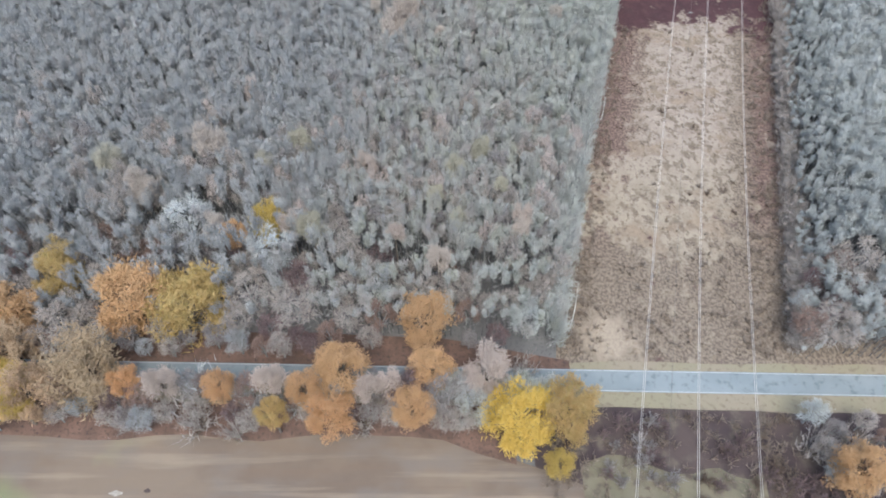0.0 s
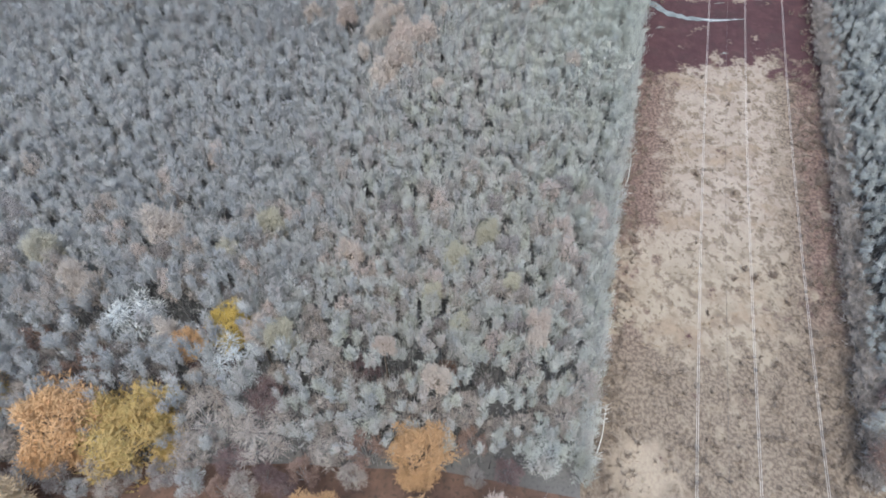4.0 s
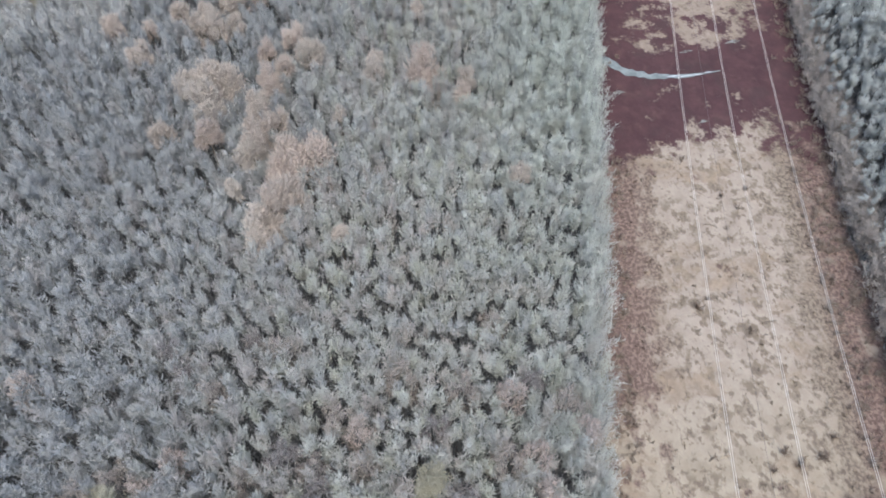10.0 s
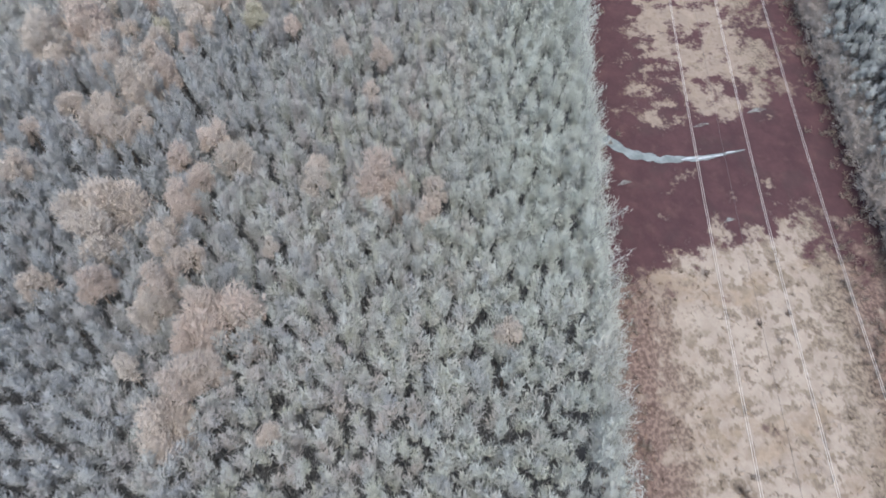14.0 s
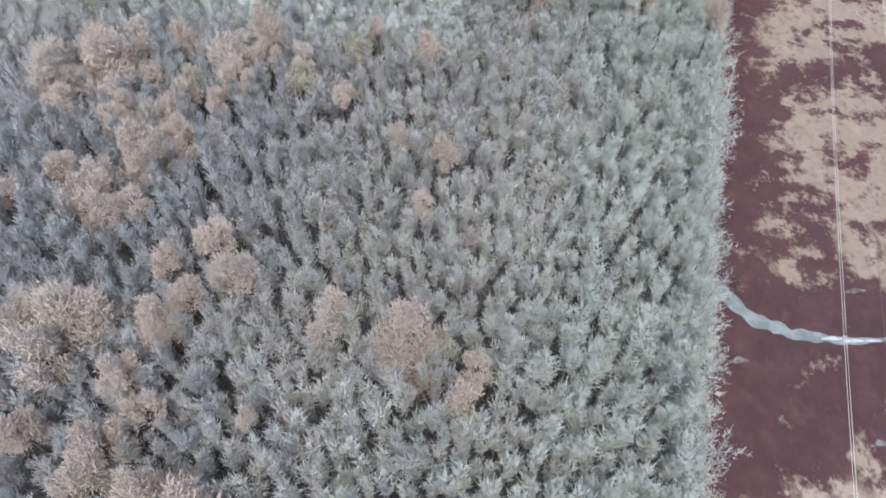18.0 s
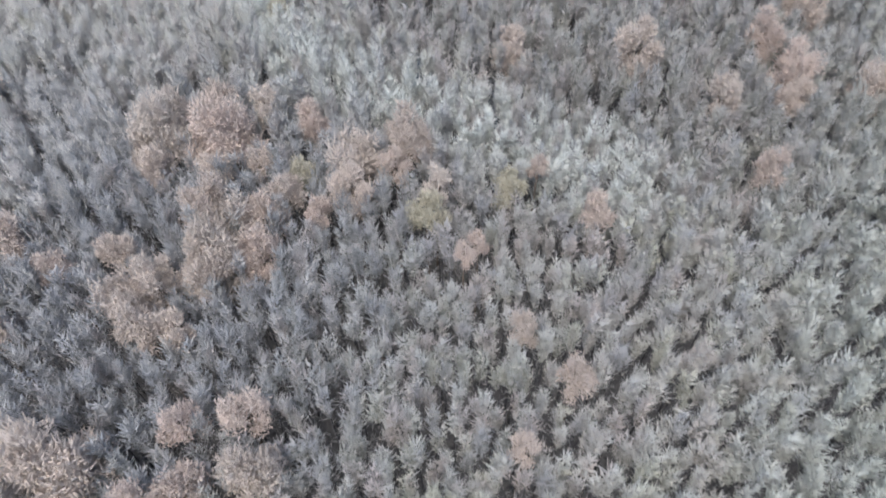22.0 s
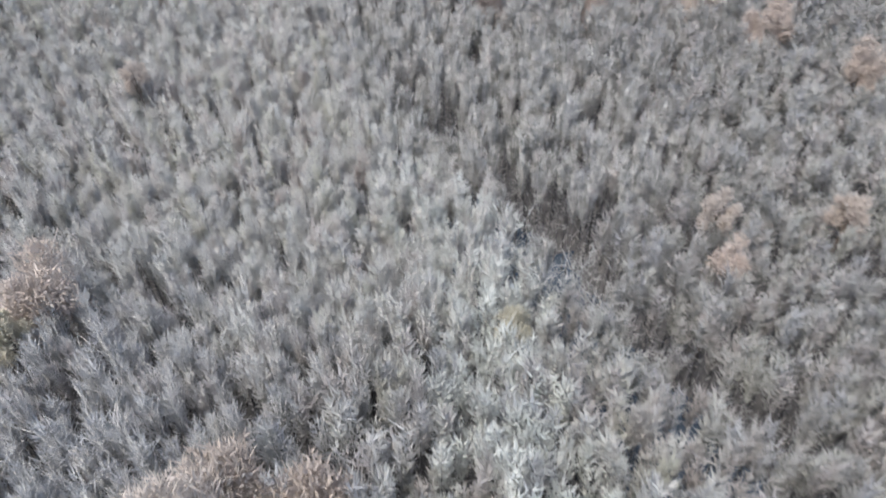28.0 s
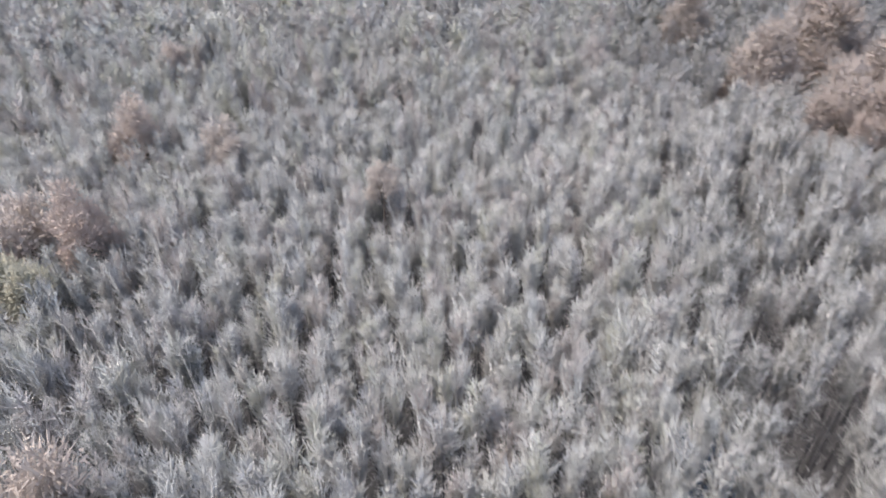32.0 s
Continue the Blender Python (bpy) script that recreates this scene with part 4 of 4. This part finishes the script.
def plant(kind, x, y, r, i, height, group):
    """A tree in leaf, its crown of radius r, its top at the given height."""
    trunk, crown = LEAFY[kind, i % 4, 0 if kind not in 'tvd' else 1 if r < 3.4 else 2 if r > 5.8 else 0]
    word = KINDS[kind][1]
    size = "large" if r > 5 else "small" if r < 2.3 else "medium-sized"
    tree = tagged(new("autumn_tree"), f"{size} rounded broadleaf tree with {word} autumn leaves", "tree", group)
    wood = kind in 'tvd'
    deep, tall = (-4.5, 1.4) if wood else (-1.9, 1.0)
    tree.matrix_basis = pose(x, y, 0, 0, 0, 47 * i)
    zc = height - r * (1.4 if wood else 1.3)
    part("trunk", trunk, tree).matrix_basis = Matrix.LocRotScale((0, 0, zc), None, (r, r, zc / -deep))
    part("crown", crown, tree, f"{word} leaves").matrix_basis = Matrix.LocRotScale((0, 0, zc), None, (r, r, r * tall))


for i, (k, x, y, r) in enumerate(ROADSIDE):
    plant(k, x, y, r * 1.25, i, (12.6 if y < 100 else 15.5) + r * 1.0, "autumn trees by the road")
for i, (k, x, y, r) in enumerate(SOUTH_WOOD + MIDDLE_WOOD + WET_WOOD + STREAM_WOOD + WEST_WOOD + GLADE_WOOD + RIDGE_WOOD):
    plant(k, x, y, r * 1.2 + 0.2, i, 18.2 + 2.2 * (i * 0.618 % 1) + r * 0.75, "tan trees in the wood")

# ---- shrubs ----
SHRUB = []
for i in range(4):
    w, f = shrub(700 + i, 420, 0.018)
    SHRUB.append([(mesh("stems", *w.out(), M_DARKBARK), mesh("twigs", *f.out(), m)) for m in (M_BRUSH, M_WHITE)])
TALL = {k: [(mesh("trunk", *w.out(), M_LIMB if k == "w" else M_BARK), mesh("crown", *f.out(), m)) for w, f in (puffy_tree(880 + i, 10.0, 3.4, 11, 1500, 0.045) for i in range(3))]
        for k, m in (("w", M_WHITE), ("g", M_BRUSH))}
for i, (k, x, y, r) in enumerate(GREY):
    if y > 78:
        tree = tagged(new("bare_broad_tree"), "tall spreading leafless whitish grey tree" if k == 'w' else "broad leafless grey-brown tree", "tree", "broad bare trees")
        tree.matrix_basis = Matrix.LocRotScale((x, y, 0), Euler((0, 0, i * 1.3)), (r / 2.7, r / 2.7, 2.0 if y > 92 else 1.5))
        part("trunk", TALL[k][i % 3][0], tree)
        part("crown", TALL[k][i % 3][1], tree)
        continue
    s, t = SHRUB[i % 4][k == 'w']
    bush = tagged(new("bare_shrub"), "large leafless whitish grey tree-shrub" if k == 'w' else "large leafless grey-brown shrub by the road", "shrub", "bare shrubs")
    bush.matrix_basis = Matrix.LocRotScale((x, y, 0), Euler((0, 0, i * 1.3)), (r, r, max(r * 1.5, 7)))
    part("stem", s, bush)
    part("crown", t, bush)
# dark scrub below the road
SCRUB = [(mesh("stem", *w.out(), M_DARKBARK), mesh("crown", *f.out(), m)) for (w, f), m in zip((shrub(720 + i, 420, 0.026) for i in range(4)), (M_DARKTWIG, M_PURPLE, M_PURPLE, M_GREYBRUSH))]
for i in range(46):
    x = rng.uniform(33, 84)
    y = rng.uniform(38, 62.5) if x > 54 else rng.uniform(47, 62.5)
    r = rng.uniform(1.5, 3.0)
    s, t = SCRUB[(i % 3 if x > 52 else 1 + 2 * (i % 2))]
    bush = tagged(new("scrub_bush"), "dark brown-purple leafless scrub bush below the road" if x > 52 else "dull grey-brown leafless scrub bush", "bush", "scrub below the road")
    bush.matrix_basis = Matrix.LocRotScale((x, y, 0), Euler((0, 0, i * 1.7)), (r, r, r * rng.uniform(0.7, 1.1)))
    part("stem", s, bush)
    part("crown", t, bush)

# ---- power line ----
WIRE_X = (25.4, 36.7, 48.4)
def wire(name, x0, z_off, mat, r, pair):
    ob = tagged(new(name), "twin aluminium power line conductor hung over the clearing", "power line", "power line conductors")
    for dx in pair:
        s = Shape()
        pts = []
        for i in range(60):
            yy = -70 + i * 9.0
            u = (yy - 150) / 100
            pts.append((x0 + 0.258 * yy + dx, yy, z_off + 8.7 - 6.7 * u + 3.5 * u * u))
        s.tube(pts, [r] * len(pts), 6)
        part("strand", mesh("strand", *s.out(), mat, True), ob)
    return ob


for x0 in WIRE_X:
    wire("power_line", x0, 0.0, M_WIRE, 0.038, (-0.18, 0.18))

M_CABLE = Nodes("dark_cable", 0.6, 0.3).done((0.10, 0.085, 0.08))
tagged(wire("earth_cable", 31.0, 0.5, M_CABLE, 0.03, (0.0,)), "thin dark cable hung between the conductors", "cable")

# ---- creek, pools and stream ----
# the pale sky mirrored in the creek is put into its colour
M_CREEK = Nodes("sky_pale_creek", 0.6, 0.15)
M_CREEK = M_CREEK.done(M_CREEK.mix(M_CREEK.ramp(M_CREEK.noise(0.5, 4), 0.4, 0.65), (0.14, 0.155, 0.155), (0.21, 0.23, 0.23)))
M_POOL = Nodes("dull_pool", 0.6, 0.15)
M_POOL = M_POOL.done(M_POOL.mix(M_POOL.ramp(M_POOL.noise(0.9, 4), 0.4, 0.6), (0.09, 0.075, 0.07), (0.18, 0.18, 0.17)))
M_WATER = Nodes("dark_water", 0.22, 0.5)
M_WATER = M_WATER.done(M_WATER.mix(M_WATER.ramp(M_WATER.noise(0.3, 3), 0.4, 0.65), (0.055, 0.075, 0.105), (0.10, 0.125, 0.155)))


def ribbon(name, line, widths, z, mat, label, category, seed):
    """A strip of water along a line, with uneven banks."""
    pts, ws = [], []
    for (a, b2, wa, wb) in zip(line, line[1:], widths, widths[1:]):
        for k in range(10):
            f = k / 10
            pts.append((a[0] + (b2[0] - a[0]) * f, a[1] + (b2[1] - a[1]) * f))
            ws.append(wa + (wb - wa) * f)
    L, R = [], []
    for i, (px, py) in enumerate(pts):
        q = pts[min(i + 1, len(pts) - 1)]
        o = pts[max(i - 1, 0)]
        d = Vector((q[0] - o[0], q[1] - o[1])).normalized()
        wl = ws[i] * (0.5 + 0.35 * noise.noise((px * 0.6, py * 0.6, seed)))
        wr = ws[i] * (0.5 + 0.35 * noise.noise((px * 0.6, py * 0.6, seed + 5)))
        L.append((px - d.y * wl, py + d.x * wl))
        R.append((px + d.y * wr, py - d.x * wr))
    return sheet(name, L, R, z, mat, label, category)


creek = ribbon("creek", [(66.5, 242), (69.8, 237.6), (73, 233.3), (78.4, 230.4), (86.5, 229), (92, 229.2), (98.5, 229.7)], (2.8, 2.5, 2.5, 2.1, 1.3, 0.8, 0.3), 0.02, M_CREEK,
       "pale shallow creek crossing the red heath, sky reflection in its colour", "creek", 1)
M_RIPPLE = ground_material("white_ripples", (0.50, 0.52, 0.53), (0.36, 0.38, 0.39), (0.16, 0.15, 0.15), 0.8, 2.2, 0.3)
for k, (px, py, l) in enumerate(((85.2, 229.35, 3.4), (88.6, 228.95, 3.2), (91.6, 229.0, 2.6), (94.6, 229.5, 2.2))):
    tagged(ribbon("ripple", [(px - l / 2, py), (px, py + 0.15), (px + l / 2, py + 0.05)], (0.2, 0.75 - 0.1 * k, 0.15), 0.03, M_RIPPLE, "", "", k * 3.1), "broken white water").parent = creek
for px, py, w, l in ((69.7, 225.4, 1.3, 3.5), (91.6, 238.3, 1.1, 4.0), (105.3, 240.3, 1.5, 5.0), (87.1, 212.4, 0.9, 3.0)):
    ribbon("pool", [(px - l / 2, py - 0.4), (px, py + 0.2), (px + l / 2, py)], (0.1, w, 0.1), 0.02, M_POOL, "small dull shallow pool on the heath", "pool", px)
ribbon("stream", STREAM[3:9], (5, 14, 16, 16, 14, 6), 0.03, M_WATER, "dark still stream between flooded trees", "stream", 3)

M_CHALK = ground_material("pale_dry_soil", (0.34, 0.31, 0.27), (0.27, 0.24, 0.2), (0.2, 0.17, 0.14), 0.5, 2.0, 0.3)
ribbon("soil_patch", [(-71.0, 45.6), (-69.4, 45.8), (-67.8, 45.6)], (0.3, 1.3, 0.3), 0.018, M_CHALK, "pale dry soil patch on the bare field", "soil", 7)
ribbon("soil_patch", [(-63.6, 46.0), (-62.9, 46.1), (-62.1, 46.0)], (0.3, 1.0, 0.3), 0.018, M_SCRUB, "dark damp soil patch on the bare field", "soil", 8)

# ---- cover of the cut strip ----
rng = np.random.default_rng(21)


def tuft(seed, blades=7, w=0.09):
    r = np.random.default_rng(seed)
    s = Shape()
    A = r.normal(size=(blades, 3)) * (0.16, 0.16, 0)
    s.flakes(A, A + r.normal(size=(blades, 3)) * (0.3, 0.3, 0.05) + (0, 0, 0.26), np.full(blades, w), r)
    return s.out()


m = 1000
y = rng.uniform(77.5, 204, m)
x = LEFT(y) + rng.uniform(0, 1, m) * (RIGHT(y) - LEFT(y))
keep = (stream_gap(x, y) > 3) & ~((np.abs(y - 231) < 5) & (x < 96)) & (np.abs(y - 225.5) + np.abs(x - 69.7) > 3)
x, y = x[keep], y[keep]
g = np.stack([x, y, np.zeros(len(x)), rng.uniform(0, 6.28, len(x)), rng.uniform(0.8, 2.2, len(x)), rng.uniform(0.6, 1.6, len(x))], 1)
scatter("dry_grass", [tuft(900 + i) for i in range(6)], g, M_CLEAR, "tussocks of dry grass and heath on the cut strip", "grass")

LOWBUSH = [shrub(760 + i, 70, 0.035) for i in range(4)]
m = 3000
y = rng.uniform(36, 300, m)
v = rng.uniform(0, 1, m)
v = np.where(rng.uniform(0, 1, m) < 0.55, np.where(v < 0.4, v * 0.28, 1 - (1 - v) * 0.33), v)
x = LEFT(y) + v * (RIGHT(y) - LEFT(y))
p = np.where(y < 108, 0.95, np.where((v < 0.13) | (v > 0.82), 0.8, 0.025)) * np.where((y > 203) & (v < 0.93), 0.06, 1.0)
keep = (rng.uniform(0, 1, m) < p) & ((y > ROAD_Y(x) + 6.3) | (y < ROAD_Y(x) - 8)) & (stream_gap(x, y) > 3) & ((y > 70) | (y < 59) | (x > 30))
x, y = x[keep], y[keep]
r = rng.uniform(0.6, 1.7, len(x)) * np.where(y < 66, 1.4, 1.0)
g = np.stack([x, y, np.zeros(len(x)), rng.uniform(0, 6.28, len(x)), r, r * 0.9], 1)
scatter("brush", [q[1].out() for q in LOWBUSH], g, M_LOWBRUSH, "low brown leafless brush on the cut strip", "brush")
scatter("brush_stems", [q[0].out() for q in LOWBUSH], g, M_DARKBARK, "dark stems of the low brush", "brush")

# single dark bushes that stand out on the pale grass
DARK = [(67.9, 162.0, 1.7), (72.7, 131.3, 1.6), (74.6, 128.9, 1.7), (78.7, 129.4, 1.8), (69.5, 128.6, 1.1), (76, 155.4, 1.2), (80.4, 122.1, 1.4), (88.8, 190.3, 1.2), (82.8, 189.3, 1.2),
        (92.3, 130.3, 1.2), (77.5, 201.1, 1.3), (61.1, 119.1, 1.1), (82.6, 133, 1.2)]
db = [shrub(790 + i, 200, 0.03) for i in range(3)]
db = [(mesh("stem", *w.out(), M_DARKBARK), mesh("crown", *f.out(), M_DARKTWIG)) for w, f in db]
for i, (px, py, r) in enumerate(DARK):
    bush = tagged(new("dark_bush"), "low dark brown bush on pale dry grass", "bush", "dark bushes on the cut strip")
    bush.matrix_basis = Matrix.LocRotScale((px, py, 0), Euler((0, 0, i * 1.1)), (r, r, r * 0.8))
    part("stem", db[i % 3][0], bush)
    part("crown", db[i % 3][1], bush)

# ---- big rounded bare trees and scrub by the road ----
ROUND = []
for i in range(7):
    w, f = puffy_tree(840 + i)
    ROUND.append((mesh("trunk", *w.out(), M_BARK), mesh("crown", *f.out(), (M_BRUSH, M_BRUSH, M_RUSSET, M_GREYBRUSH, M_TWIG, M_PURPLE, M_BRUSH)[i])))
spots = list(BROAD)
for k in range(500):
    px, py = rng.uniform(-112, -26), rng.uniform(77.6, 81.5)
    if any(math.hypot(px - a, py - c) < 4.0 for a, c in spots) or (np.hypot(ALL_LEAFY[:, 0] - px, ALL_LEAFY[:, 1] - py) < 2.5).any():
        continue
    spots.append((px, py))
for k in range(700):
    px, py = rng.uniform(-112, 24), rng.uniform(59.5, 67.5)
    if any(math.hypot(px - a, py - c) < 3.7 for a, c in spots) or (np.hypot(ALL_LEAFY[:, 0] - px, ALL_LEAFY[:, 1] - py) < ALL_LEAFY[:, 2] * 0.6 + 1).any():
        continue
    spots.append((px, py))
for k in range(500):
    px, py = rng.uniform(80, 122), rng.uniform(36, 62) if k % 2 else rng.uniform(80, 100)
    if any(math.hypot(px - a, py - c) < 5.0 for a, c in spots) or px < RIGHT(py) + 1:
        continue
    spots.append((px, py))
for i, (px, py) in enumerate(spots):
    tree = tagged(new("bare_broad_tree"), ("broad bushy leafless grey-brown tree near the road", "broad bushy leafless russet-brown tree near the road", "broad bushy leafless purple-brown tree near the road", "broad bushy leafless pale grey tree near the road")[{2: 1, 5: 2, 4: 3}.get(i % 7, 0)], "tree", "broad bare trees")
    s = rng.uniform(1.0, 1.5) * (1.05 if 63.5 < py < 68 else 0.75 if py < 68 else 0.75 if py < 81.5 else 1.0)
    tree.matrix_basis = Matrix.LocRotScale((px, py, 0), Euler((0, 0, rng.uniform(0, 6.28))), (s, s, s))
    part("trunk", ROUND[i % 7][0], tree)
    part("crown", ROUND[i % 7][1], tree)
SOFT = []
for i, (m, word) in enumerate(((M_BRUSH, "grey-brown"), (M_TWIG, "pale grey"), (M_ROSE, "pinkish grey"), (M_TWIG, "pale grey"), (M_GREYBRUSH, "dark grey"), (M_BRUSH, "grey-brown"))):
    w, f = puffy_tree(860 + i, 10.0, 3.2, 12, 1500, 0.042)
    SOFT.append((mesh("trunk", *w.out(), M_BARK), mesh("crown", *f.out(), m), word))
for i, (px, py) in enumerate(MIXED):
    trunk, crown, word = SOFT[i % 6]
    tree = tagged(new("rounded_bare_tree"), f"rounded leafless {word} tree among slender bare trees", "tree", "rounded bare trees")
    s = rng.uniform(0.8, 1.2)
    tree.matrix_basis = Matrix.LocRotScale((px, py, 0), Euler((0, 0, rng.uniform(0, 6.28))), (s * 1.12, s * 1.12, rng.uniform(2.1, 2.35)))
    part("trunk", trunk, tree)
    part("crown", crown, tree)

# ---- leaning dead trees at the wood's edge ----
M_DEAD = ground_material("bleached_wood", (0.50, 0.485, 0.45), (0.58, 0.565, 0.53), (0.36, 0.34, 0.31), 0.8, 4.0, 0.5)


def snag(seed, length):
    """A bleached dead tree along +y, bending, with bare side limbs towards its tip."""
    r = np.random.default_rng(seed)
    s = Shape()
    pts = [np.array([0.25 * math.sin(k * 0.7) * length / 12, k / 7 * length, 0]) for k in range(8)]
    s.tube(pts, [0.16 * (1 - k / 8.5) for k in range(8)], 6)
    for k in range(16):
        f = r.uniform(0.5, 0.98)
        a = np.array([np.interp(f * 7, range(8), [q[0] for q in pts]), f * length, 0])
        d = np.array([r.choice([-1, 1]) * r.uniform(0.4, 0.9), 0.7, r.uniform(-0.3, 0.5)])
        e = a + d * r.uniform(0.8, 2.2) * length / 12
        s.tube([a, (a + e) / 2 + (0, 0.1, 0.05), e], (0.05, 0.03, 0.008), 4)
    return s.out()


for i, (px, py, turn, tilt, length) in enumerate(((76.3, 276.0, -18.7, 62, 14.5), (31.4, 86.5, -14, 50, 11), (29.8, 86.0, -8, 58, 10), (48.5, 159, -16, 45, 7))):
    tree = tagged(new("dead_tree", mesh("dead_tree", *snag(40 + i, length), M_DEAD)), "bleached leaning dead tree at the edge of the wood", "tree", "dead trees")
    tree.matrix_basis = pose(px, py, 0, tilt, 0, turn)
